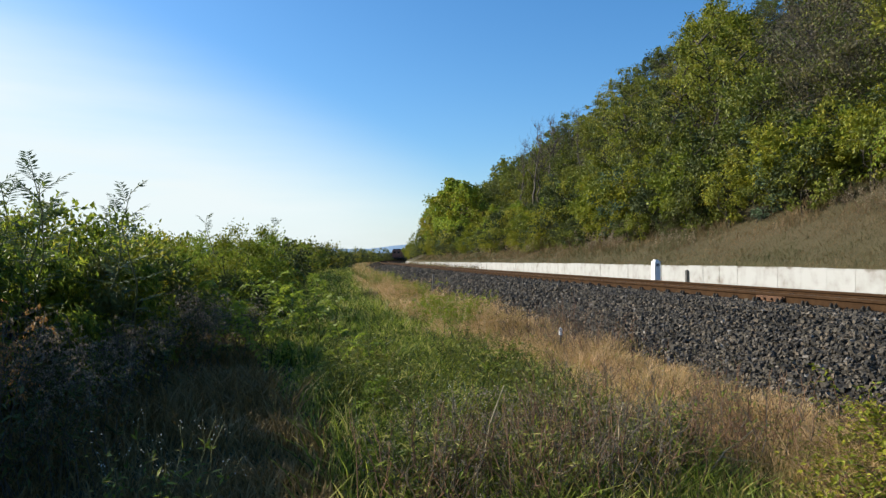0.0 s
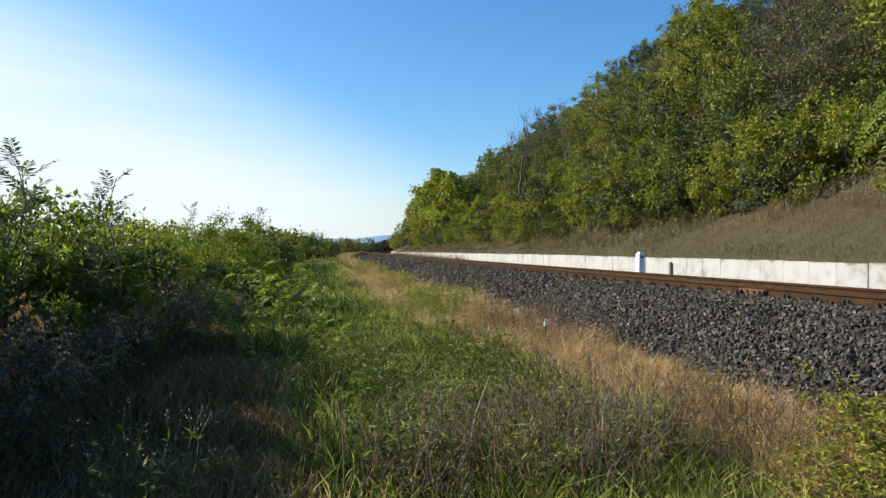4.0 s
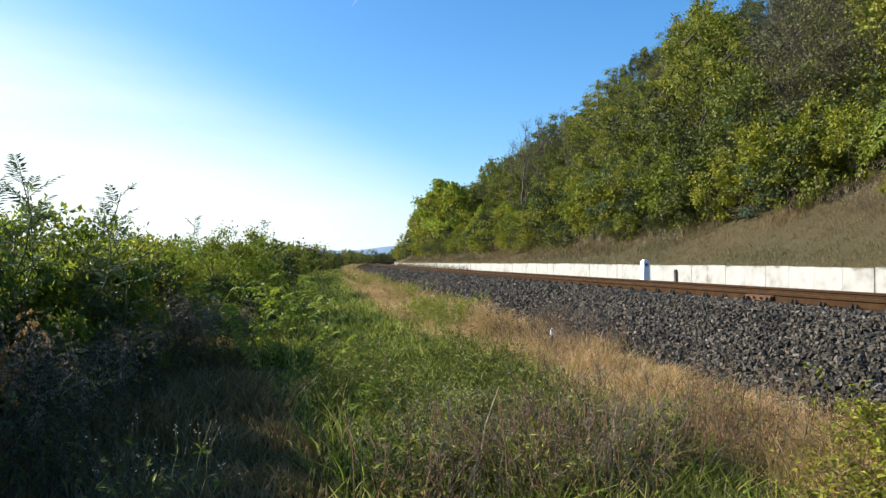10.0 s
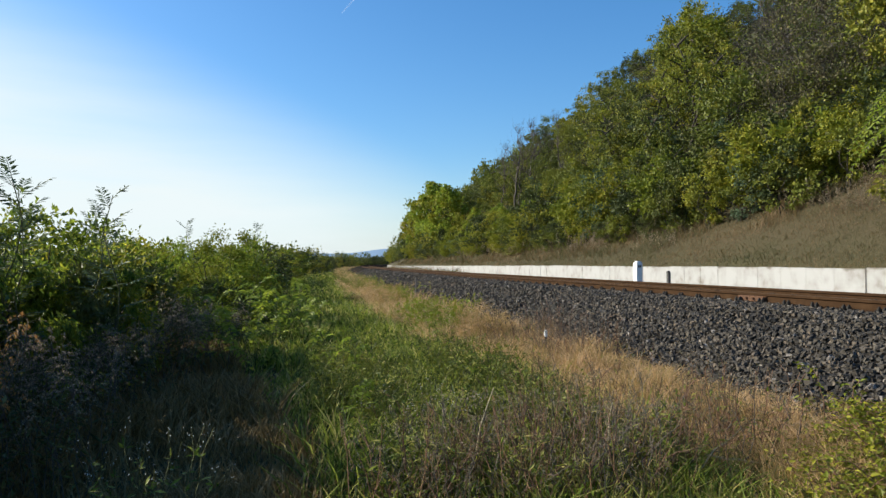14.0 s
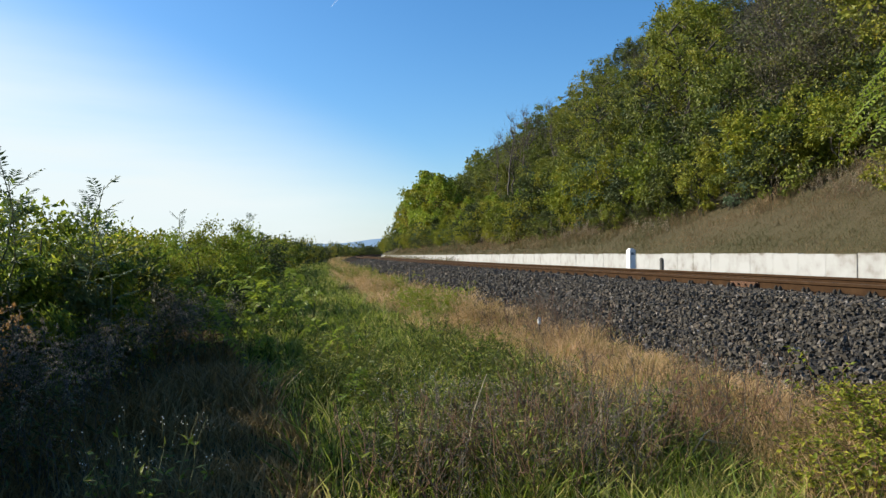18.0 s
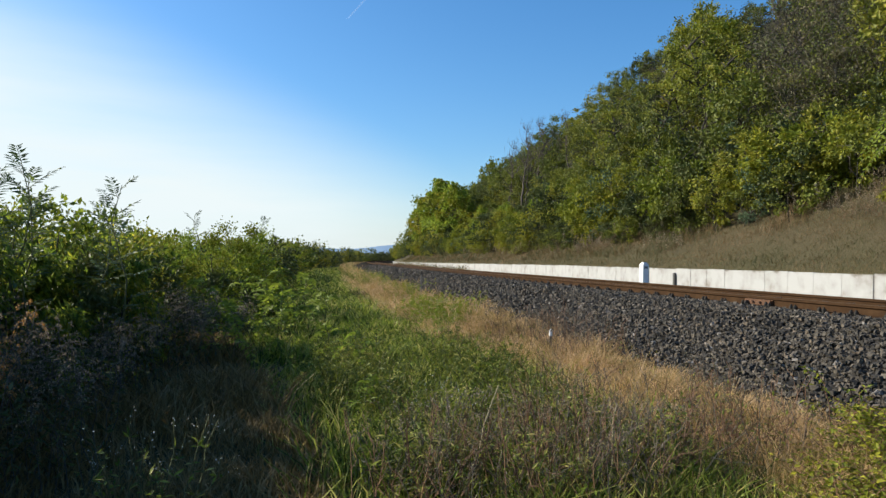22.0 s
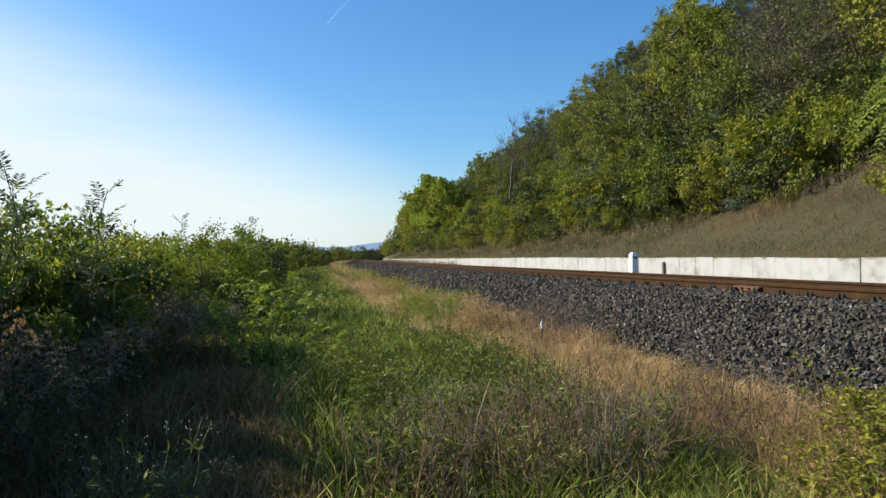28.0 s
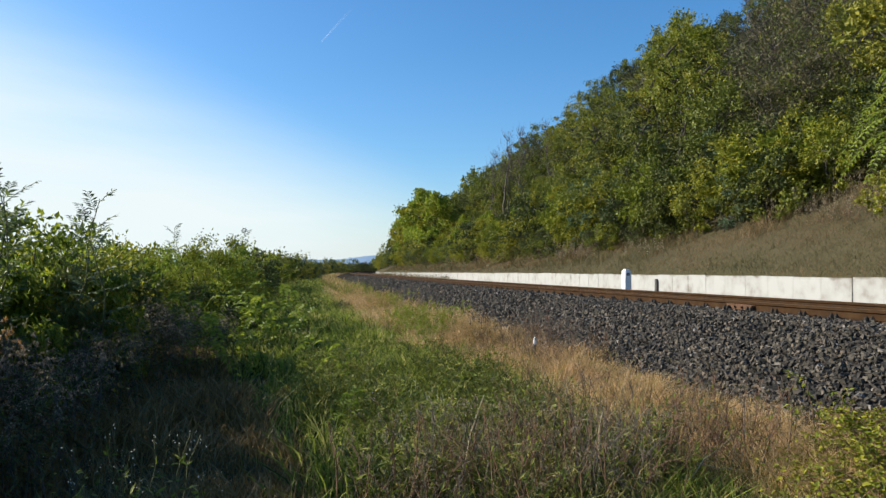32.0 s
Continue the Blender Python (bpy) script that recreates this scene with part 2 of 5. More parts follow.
def stone_material():
    m, n, l, b = material("basalt")
    g = n.new("ShaderNodeNewGeometry")
    o = n.new("ShaderNodeObjectInfo")
    ad = n.new("ShaderNodeMath")
    ad.operation = "ADD"
    l.new(g.outputs["Random Per Island"], ad.inputs[0])
    l.new(o.outputs["Random"], ad.inputs[1])
    fr = n.new("ShaderNodeMath")
    fr.operation = "FRACT"
    l.new(ad.outputs[0], fr.inputs[0])
    r = ramp(n, [(0, (0.0135, 0.0112, 0.0085)), (0.5, (0.0455, 0.0375, 0.0275)), (0.85, (0.095, 0.078, 0.057)), (0.97, (0.145, 0.109, 0.076)), (1, (0.24, 0.22, 0.2))])
    l.new(fr.outputs[0], r.inputs[0])
    no = n.new("ShaderNodeTexNoise")
    no.inputs["Scale"].default_value, no.inputs["Detail"].default_value = 45, 5
    l.new(g.outputs["Position"], no.inputs["Vector"])
    v = n.new("ShaderNodeMapRange")
    v.inputs["To Min"].default_value, v.inputs["To Max"].default_value = 0.65, 1.35
    l.new(no.outputs["Fac"], v.inputs["Value"])
    hs = n.new("ShaderNodeHueSaturation")
    l.new(v.outputs[0], hs.inputs["Value"])
    l.new(r.outputs[0], hs.inputs["Color"])
    l.new(hs.outputs[0], b.inputs["Base Color"])
    b.inputs["Roughness"].default_value = 0.75
    bp = n.new("ShaderNodeBump")
    bp.inputs["Strength"].default_value, bp.inputs["Distance"].default_value = 0.5, 0.01
    l.new(no.outputs["Fac"], bp.inputs["Height"])
    l.new(bp.outputs[0], b.inputs["Normal"])
    return m


def concrete_material():
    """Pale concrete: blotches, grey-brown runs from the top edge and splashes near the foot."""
    m, n, l, b = material("white_concrete")
    g = n.new("ShaderNodeNewGeometry")
    o = n.new("ShaderNodeObjectInfo")
    mp = n.new("ShaderNodeMapping")
    mp.inputs["Scale"].default_value = (0.7, 0.7, 0.6)
    l.new(g.outputs["Position"], mp.inputs["Vector"])
    runs = n.new("ShaderNodeTexNoise")
    runs.inputs["Scale"].default_value, runs.inputs["Detail"].default_value = 1.6, 6
    l.new(mp.outputs[0], runs.inputs["Vector"])
    blot = n.new("ShaderNodeTexNoise")
    blot.inputs["Scale"].default_value, blot.inputs["Detail"].default_value = 3.5, 7
    l.new(g.outputs["Position"], blot.inputs["Vector"])
    ad = n.new("ShaderNodeMath")
    ad.operation = "ADD"
    l.new(runs.outputs["Fac"], ad.inputs[0])
    l.new(blot.outputs["Fac"], ad.inputs[1])
    a2 = n.new("ShaderNodeMath")
    a2.operation = "MULTIPLY_ADD"
    l.new(o.outputs["Random"], a2.inputs[0])
    a2.inputs[1].default_value = 0.12
    l.new(ad.outputs[0], a2.inputs[2])
    r = ramp(n, [(0.42, (0.15, 0.132, 0.108)), (0.56, (0.25, 0.235, 0.215)), (0.69, (0.335, 0.33, 0.32)), (0.86, (0.385, 0.383, 0.378))])
    sc = n.new("ShaderNodeMath")
    sc.operation = "MULTIPLY"
    sc.inputs[1].default_value = 0.75
    l.new(a2.outputs[0], sc.inputs[0])
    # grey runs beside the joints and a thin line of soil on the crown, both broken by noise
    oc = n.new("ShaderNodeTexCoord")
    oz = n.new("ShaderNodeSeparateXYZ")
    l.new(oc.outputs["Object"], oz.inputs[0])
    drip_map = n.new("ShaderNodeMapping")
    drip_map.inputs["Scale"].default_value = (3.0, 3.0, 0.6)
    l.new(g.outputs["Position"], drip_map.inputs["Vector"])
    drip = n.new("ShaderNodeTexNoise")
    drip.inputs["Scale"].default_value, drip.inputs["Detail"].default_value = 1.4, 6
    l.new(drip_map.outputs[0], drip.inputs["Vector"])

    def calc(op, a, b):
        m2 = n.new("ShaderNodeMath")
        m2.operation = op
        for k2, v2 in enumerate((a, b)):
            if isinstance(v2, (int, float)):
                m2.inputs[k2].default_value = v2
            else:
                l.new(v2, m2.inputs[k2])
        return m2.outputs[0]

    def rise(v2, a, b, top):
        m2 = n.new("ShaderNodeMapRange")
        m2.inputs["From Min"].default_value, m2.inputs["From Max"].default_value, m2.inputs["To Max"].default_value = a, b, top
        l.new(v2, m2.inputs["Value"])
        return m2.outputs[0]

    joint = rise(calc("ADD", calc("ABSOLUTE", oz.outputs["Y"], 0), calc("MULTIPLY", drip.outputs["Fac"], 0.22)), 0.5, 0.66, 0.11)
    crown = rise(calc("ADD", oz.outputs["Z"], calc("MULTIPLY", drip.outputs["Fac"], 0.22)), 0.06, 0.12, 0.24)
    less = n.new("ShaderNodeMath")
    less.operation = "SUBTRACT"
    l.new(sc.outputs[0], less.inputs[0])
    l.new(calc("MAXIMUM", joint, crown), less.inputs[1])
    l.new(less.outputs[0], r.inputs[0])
    l.new(r.outputs[0], b.inputs["Base Color"])
    b.inputs["Roughness"].default_value = 0.85
    bp = n.new("ShaderNodeBump")
    bp.inputs["Strength"].default_value, bp.inputs["Distance"].default_value = 0.25, 0.01
    l.new(blot.outputs["Fac"], bp.inputs["Height"])
    l.new(bp.outputs[0], b.inputs["Normal"])
    return m


M_GROUND = ground_material()
M_STONE = stone_material()
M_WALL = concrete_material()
# bed coloured darker than the stones, so gaps between them look shaded
M_BED = surface("ballast_bed_shaded", [(0.009, 0.008, 0.007), (0.03, 0.026, 0.022), (0.075, 0.066, 0.056)], 14, 1.0, bump=0.9, fine=70, far=0.03, spec=0.0)
M_RAIL = surface("rusty_rail", [(0.025, 0.013, 0.0065), (0.045, 0.024, 0.0115), (0.075, 0.042, 0.02)], 6, 0.9, 0.0, 0.15, far=0.003, spec=0.1)
M_HEAD = surface("worn_rail_head", [(0.07, 0.042, 0.022), (0.12, 0.075, 0.042)], 10, 0.8, 0.0, 0.05, far=0.002, spec=0.15)
M_RUST = surface("orange_rust", [(0.04, 0.02, 0.01), (0.08, 0.036, 0.016), (0.24, 0.11, 0.045)], 30, 0.85, 0.0, 0.3, far=0.004)
M_CLIP = surface("black_iron", [(0.012, 0.011, 0.01), (0.03, 0.026, 0.022)], 30, 0.6, 0.3, 0.1, far=0.002)
M_SLEEPER = surface("sleeper_concrete", [(0.13, 0.12, 0.11), (0.24, 0.225, 0.2)], 9, 0.9, bump=0.3, far=0.004)
M_POST = surface("white_painted_stone", [(0.66, 0.66, 0.68), (0.78, 0.78, 0.79), (0.84, 0.84, 0.84)], 7, 0.7, bump=0.1, far=0.004)
M_INK = surface("black_paint", [(0.02, 0.02, 0.022), (0.05, 0.05, 0.055)], 30, 0.6, bump=0)
M_PIPE = surface("dark_pipe", [(0.03, 0.03, 0.03), (0.09, 0.085, 0.08)], 14, 0.7, bump=0.1, far=0.004)
M_STEEL = surface("galvanised_steel", [(0.1, 0.09, 0.08), (0.17, 0.155, 0.14)], 12, 0.8, 0.0, 0.1, far=0.003)
M_BARK = surface("bark", [(0.02, 0.016, 0.012), (0.05, 0.042, 0.032), (0.09, 0.076, 0.06)], 12, 0.95, bump=0.7, far=0.02)
M_TWIG = surface("grey_twig", [(0.075, 0.063, 0.05), (0.15, 0.128, 0.105)], 12, 0.95, bump=0.3, far=0.005)
M_GREEN_STEM = surface("green_stem", [(0.06, 0.075, 0.025), (0.13, 0.13, 0.05)], 10, 0.8, bump=0)
M_RED_STEM = surface("reddish_dry_stem", [(0.1, 0.05, 0.03), (0.24, 0.135, 0.075)], 10, 0.85, bump=0)
M_STRAW = surface("straw_stem", [(0.3, 0.24, 0.13), (0.45, 0.37, 0.22)], 10, 0.85, bump=0)
L_MID = foliage("leaf_green", [(0.057, 0.078, 0.02), (0.128, 0.153, 0.025), (0.21, 0.226, 0.033), (0.375, 0.322, 0.045)], 0.24, tint=0.6)
L_YELLOW = foliage("leaf_yellow_green", [(0.097, 0.128, 0.016), (0.178, 0.21, 0.02), (0.268, 0.275, 0.026), (0.42, 0.325, 0.04)], 0.3, tint=0.5)
L_DARK = foliage("leaf_dark_green", [(0.037, 0.052, 0.02), (0.07, 0.089, 0.027), (0.104, 0.121, 0.031), (0.16, 0.155, 0.04)], 0.2, tint=0.6)
L_OLIVE = foliage("leaf_olive_brown", [(0.075, 0.072, 0.042), (0.115, 0.108, 0.058), (0.16, 0.14, 0.072), (0.25, 0.2, 0.09)], 0.25, tint=0.5)
L_BLUE = foliage("leaf_grey_green", [(0.068, 0.101, 0.052), (0.108, 0.155, 0.082), (0.162, 0.203, 0.118)], 0.25, tint=0.5)
L_ORANGE = foliage("floret_dry_orange", [(0.22, 0.11, 0.035), (0.36, 0.19, 0.06), (0.5, 0.3, 0.12)], 0.4)
L_GREY = foliage("dry_seed_head", [(0.16, 0.13, 0.085), (0.3, 0.24, 0.16), (0.5, 0.42, 0.3)], 0.35)
# wide colour range imitates lit patches against shaded leaves
L_HANG = foliage("leaf_hanging", [(0.045, 0.08, 0.014), (0.1, 0.155, 0.022), (0.2, 0.27, 0.032), (0.42, 0.4, 0.05)], 0.5, 0.42, 0.25, gloss=0.3)
G_GREEN = foliage("grass_green", [(0.036, 0.058, 0.012), (0.1, 0.142, 0.02), (0.195, 0.258, 0.032), (0.33, 0.365, 0.06), (0.54, 0.46, 0.16)], 0.42, tint=0.0, drift=0.35, reach=0.8)
# lifted and browned to offset the dim blue light in the hedge's shade
G_SHADE = foliage("grass_shade_tinted", [(0.13, 0.085, 0.03), (0.21, 0.14, 0.05), (0.28, 0.185, 0.07), (0.35, 0.25, 0.11)], 0.25, tint=0.0, drift=0.3, reach=1.0)
G_DRY = foliage("grass_dry", [(0.2, 0.165, 0.055), (0.41, 0.28, 0.11), (0.6, 0.405, 0.195), (0.74, 0.52, 0.31)], 0.42, tint=0.0, drift=0.5, reach=0.9)
G_BANK = foliage("grass_bank", [(0.07, 0.085, 0.032), (0.12, 0.105, 0.044), (0.175, 0.128, 0.06), (0.27, 0.18, 0.098)], 0.3, tint=0.0, drift=0.7, reach=0.32)
# sunlight put into the leaf colour: pale leaves as if lit, dark as if shaded
L_SUN = foliage("leaf_sunlit_hedge", [(0.05, 0.08, 0.014), (0.11, 0.16, 0.022), (0.26, 0.32, 0.034), (0.56, 0.48, 0.055)], 0.54, 0.45, gloss=0.3)
L_LIME = foliage("leaf_lime", [(0.1, 0.13, 0.014), (0.24, 0.26, 0.022), (0.46, 0.42, 0.045)], 0.35, 0.5, 0.0, gloss=0.3)
G_OLIVE = foliage("grass_olive", [(0.12, 0.14, 0.03), (0.2, 0.2, 0.05), (0.3, 0.25, 0.08)], 0.4, tint=0.0)
L_SHOOT = foliage("leaf_bright_shoot", [(0.13, 0.19, 0.024), (0.22, 0.29, 0.034), (0.36, 0.4, 0.05)], 0.5, 0.45)
L_GREY_LEAF = foliage("leaf_withered_grey", [(0.042, 0.037, 0.029), (0.074, 0.064, 0.049), (0.115, 0.095, 0.074)], 0.2, tint=0.5)
M_GREY_WOOD = surface("grey_brown_twigs", [(0.034, 0.029, 0.024), (0.068, 0.057, 0.046)], 12, 0.95, bump=0.3, far=0.005)
M_PETAL = foliage("white_petal", [(0.6, 0.58, 0.52), (0.75, 0.74, 0.7)], 0.3)


# ---- mesh helpers ----
def mesh_of(name, verts, faces, mat, smooth=False):
    """A mesh from an array of corners and an array of faces that all have the same number of corners."""
    verts, faces = np.asarray(verts, np.float32), np.asarray(faces, np.int32)
    me = bpy.data.meshes.new(name)
    k = faces.shape[1]
    me.vertices.add(len(verts))
    me.vertices.foreach_set("co", verts.ravel())
    me.loops.add(faces.size)
    me.loops.foreach_set("vertex_index", faces.ravel())
    me.polygons.add(len(faces))
    me.polygons.foreach_set("loop_start", np.arange(0, faces.size, k, dtype=np.int32))
    me.polygons.foreach_set("loop_total", np.full(len(faces), k, np.int32))
    me.polygons.foreach_set("use_smooth", np.full(len(faces), smooth, bool))
    me.update(calc_edges=True)
    me.materials.append(mat)
    return me


def part(name, data, mat=None, parent=None, label=""):
    """Links a mesh or a bmesh as one object under a thing or a part."""
    if isinstance(data, bmesh.types.BMesh):
        me = bpy.data.meshes.new(name)
        data.to_mesh(me)
        data.free()
        me.materials.append(mat)
        data = me
    ob = new(name, data)
    if parent is not None:
        ob.parent = parent
    return tagged(ob, label) if label else ob


def add_box(bm, x0, y0, z0, x1, y1, z1, bevel=0.0):
    vs = bmesh.ops.create_cube(bm, size=1.0, matrix=Matrix.Translation(((x0 + x1) / 2, (y0 + y1) / 2, (z0 + z1) / 2)) @ Matrix.Diagonal((x1 - x0, y1 - y0, z1 - z0, 1)))["verts"]
    if bevel:
        bmesh.ops.bevel(bm, geom=list({e for v in vs for e in v.link_edges}), offset=bevel, segments=2, affect="EDGES")


def box(*a, bevel=0.0):
    bm = bmesh.new()
    add_box(bm, *a, bevel=bevel)
    return bm


def add_tube(bm, r0, r1, a, b, sides=10):
    a, b = Vector(a), Vector(b)
    m = Matrix.Translation((a + b) / 2) @ (b - a).to_track_quat("Z", "Y").to_matrix().to_4x4()
    bmesh.ops.create_cone(bm, cap_ends=True, segments=sides, radius1=r0, radius2=r1, depth=(b - a).length, matrix=m)


class Twigs:
    """Collects tapered stems as one mesh of quads."""

    def __init__(self):
        self.v, self.f, self.n = [], [], 0

    def add(self, pts, r0, r1, sides=5):
        pts = np.asarray(pts, float)
        k = len(pts)
        ang = np.linspace(0, 2 * np.pi, sides, endpoint=False)
        d = np.gradient(pts, axis=0)
        d /= np.linalg.norm(d, axis=1)[:, None] + 1e-9
        ref = np.where(np.abs(d[:, 2:3]) > 0.9, np.array([[1.0, 0, 0]]), np.array([[0, 0, 1.0]]))
        a = np.cross(d, ref)
        a /= np.linalg.norm(a, axis=1)[:, None]
        b = np.cross(d, a)
        r = np.linspace(r0, r1, k)[:, None, None]
        ring = pts[:, None] + r * (np.cos(ang)[None, :, None] * a[:, None] + np.sin(ang)[None, :, None] * b[:, None])
        self.v.append(ring.reshape(-1, 3))
        i = np.arange(k - 1)[:, None] * sides + np.arange(sides)[None]
        j = np.arange(k - 1)[:, None] * sides + (np.arange(sides)[None] + 1) % sides
        self.f.append(self.n + np.stack([i, j, j + sides, i + sides], -1).reshape(-1, 4))
        self.n += k * sides

    def mesh(self, name, mat):
        return mesh_of(name, np.concatenate(self.v), np.concatenate(self.f), mat, True)


def unit(v):
    return v / (np.linalg.norm(v, axis=-1, keepdims=True) + 1e-9)


def leaf_mesh(name, base, way, face, length, width, mat, fold=0.25):
    """Folded pointed leaves: base points, directions, face normals, lengths and widths (arrays)."""
    n = len(base)
    way = unit(way)
    side = unit(np.cross(way, face))
    nor = np.cross(side, way)
    length, width = np.broadcast_to(length, n)[:, None], np.broadcast_to(width, n)[:, None]
    mid = base + way * length * 0.45
    v = np.stack([base, mid + side * width / 2 + nor * width * fold, base + way * length, mid - side * width / 2 + nor * width * fold], 1).reshape(-1, 3)
    i = np.arange(n)[:, None] * 4
    f = np.concatenate([i + np.array([[0, 1, 2]]), i + np.array([[0, 2, 3]])], 1).reshape(-1, 3)
    return mesh_of(name, v, f, mat)


def wander(rng, a, b, k=6, wob=0.06):
    a, b = np.asarray(a, float), np.asarray(b, float)
    t = np.linspace(0, 1, k)[:, None]
    p = a + (b - a) * t
    amp = np.linalg.norm(b - a) * wob
    p[1:-1] += rng.normal(0, amp, (k - 2, 3))
    return p


def shrub(name, seed, height, radius, leaf, count, mats, label, category, bare=0.25, clumps=60, bark=None, bottom=0.0, sag=0.0, stems=4, twigs=0, wide=(0.5, 0.75), loose=False, hang=False):
    """A shrub or small tree at the origin: wandering stems with limbs, and a crown of leaf clumps with an uneven outline."""
    rng = np.random.default_rng(seed)
    root = tagged(new(name), label, category)
    cen, rad = [], []
    while len(cen) < clumps:
        p = rng.uniform(-1, 1, 3)
        r = np.linalg.norm(p)
        if r > 1 or r < 0.35:
            continue
        lobes = 0.78 + 0.34 * noise.noise(Vector(p * 1.9) + Vector((seed * 7.1, 0, 0)))
        q = np.array([p[0] * radius, p[1] * radius, bottom + (height - bottom) * (0.5 + 0.5 * p[2])]) * np.array([lobes, lobes, 0.9 + 0.25 * (lobes - 0.78)])
        cen.append(q)
        rad.append(rng.uniform(0.13, 0.26) * min(radius, height))
    cen, rad = np.array(cen), np.array(rad)
    tw = Twigs()
    order = np.argsort(cen[:, 2])
    bases = rng.normal(0, 0.08 * radius, (stems, 3)) * np.array([1, 1, 0])
    tips = []
    for s in range(stems):
        tip = np.array([rng.normal(0, 0.3) * radius, rng.normal(0, 0.3) * radius, height * rng.uniform(0.6, 0.8)])
        pts = wander(rng, bases[s] - np.array([0, 0, 0.15]), tip, 7, 0.035)
        tips.append(pts)
        tw.add(pts, 0.008 * height + 0.008, 0.005, 4)
    for i in order[:: max(1, clumps // 11)]:
        pts = tips[rng.integers(stems)]
        k = int(np.clip(np.searchsorted(pts[:, 2], cen[i][2] * 0.75), 1, len(pts) - 2))
        tw.add(wander(rng, pts[k], cen[i], 4, 0.08), 0.005 * height + 0.003, 0.003, 3)
    for i in range(twigs):
        c = cen[rng.integers(clumps)]
        out = unit(c - np.array([0, 0, height * 0.3])) + rng.normal(0, 0.35, 3) + np.array([0, 0, 0.35])
        tw.add(wander(rng, c, c + unit(out) * 0.22 * height * rng.uniform(0.6, 1.4), 3, 0.06), 0.012, 0.004, 3)
    part("trunk", tw.mesh(name + "_wood", bark or M_BARK), None, root)
    per = count // len(mats)
    for j, mat in enumerate(mats):
        pick = rng.integers(0, clumps, per) if len(mats) == 1 else rng.choice(np.arange(clumps)[j::len(mats)], per)
        off = rng.normal(0, 1, (per, 3))
        off = unit(off) * (np.abs(rng.normal(0.62, 0.34, per)))[:, None]
        base = cen[pick] + off * rad[pick][:, None] * np.array([1, 1, 0.8])
        base[:, 2] = np.maximum(base[:, 2], 0.05 + bottom * 0.3)
        out = unit(base - np.array([0, 0, height * 0.4]))
        way = unit(out * 0.5 + off * 0.4 + rng.normal(0, 0.55, (per, 3)) + np.array([0, 0, -sag]))
        face = unit(out * 0.35 + off * 0.9 + rng.normal(0, 0.38, (per, 3)) + np.array([0, 0, 0.3]))
        if loose:
            face = unit(out * 0.25 + rng.normal(0, 0.6, (per, 3)) + np.array([0, 0, 0.6]))
        if hang:
            way = unit(out * 0.35 + rng.normal(0, 0.42, (per, 3)) + np.array([0, 0, -0.85]))
            face = unit(out * np.array([1, 1, 0.2]) + rng.normal(0, 0.5, (per, 3)))
        ln = leaf * rng.uniform(0.6, 1.25, per)
        part("crown" if j == 0 else "foliage", leaf_mesh(name + "_leaves", base, way, face, ln, ln * rng.uniform(*wide, per), mat), None, root)
    return root


def frond_leaves(rng, base, way, length, pairs, leaf, droop=0.5, fwd=0.55, hang=0.22):
    """A pinnate leaf: drooping midrib points, and arrays for its leaflets."""
    way = unit(np.asarray(way, float))
    t = np.linspace(0, 1, pairs + 2)
    rib = np.asarray(base) + way * length * t[:, None] + np.array([0, 0, -droop * length]) * (t ** 2)[:, None]
    d = unit(np.gradient(rib, axis=0))
    side = unit(np.cross(d, np.array([0, 0, 1.0])))
    b, w, f, s = [], [], [], []
    for i in range(1, pairs + 2):
        for sg in (-1, 1):
            b.append(rib[i])
            w.append(side[i] * sg + d[i] * fwd + rng.normal(0, 0.16, 3) + np.array([0, 0, -hang]))
            f.append(np.cross(side[i], d[i]) + rng.normal(0, 0.3 if hang < 0.3 else 0.65, 3))
            s.append(leaf * (0.65 + 0.7 * math.sin(math.pi * min(1, 0.15 + 0.8 * t[i]))))
    return rib, np.array(b), np.array(w), np.array(f), np.array(s)


def sapling(name, seed, height, fronds, flen, leaf, mat, label, low=0.25, pairs=8, droop=0.45, stem_mat=None, lean=(0, 0), narrow=0.36, fwd=0.55, rise=0.25, hang=0.22):
    """A straight young tree with pinnate leaves set spirally on its stem."""
    rng = np.random.default_rng(seed)
    root = tagged(new(name), label, "sapling")
    stem = wander(rng, (0, 0, -0.1), (lean[0], lean[1], height), 8, 0.02)
    tw = Twigs()
    tw.add(stem, 0.008 + 0.004 * height, 0.004, 6)
    B, W, Fc, S = [], [], [], []
    for i in range(fronds):
        h = low + (1 - low) * (i + 0.5) / fronds
        k = h * (len(stem) - 1)
        p = stem[int(k)] + (stem[min(int(k) + 1, len(stem) - 1)] - stem[int(k)]) * (k - int(k))
        a = i * 2.4 + rng.normal(0, 0.3)
        up = rise + 0.9 * (i / fronds) ** 2
        ln = flen * rng.uniform(0.7, 1.1) * (1.0 - 0.35 * (i / fronds) ** 3)
        rib, b, w, f, s = frond_leaves(rng, p, (math.cos(a), math.sin(a), up), ln, pairs, leaf, droop, fwd, hang)
        tw.add(rib, 0.004, 0.0015, 3)
        B.append(b), W.append(w), Fc.append(f), S.append(s)
    part("stem", tw.mesh(name + "_stem", stem_mat or M_GREEN_STEM), None, root)
    S = np.concatenate(S)
    part("foliage", leaf_mesh(name + "_leaves", np.concatenate(B), np.concatenate(W), np.concatenate(Fc), S, S * narrow, mat), None, root)
    return root


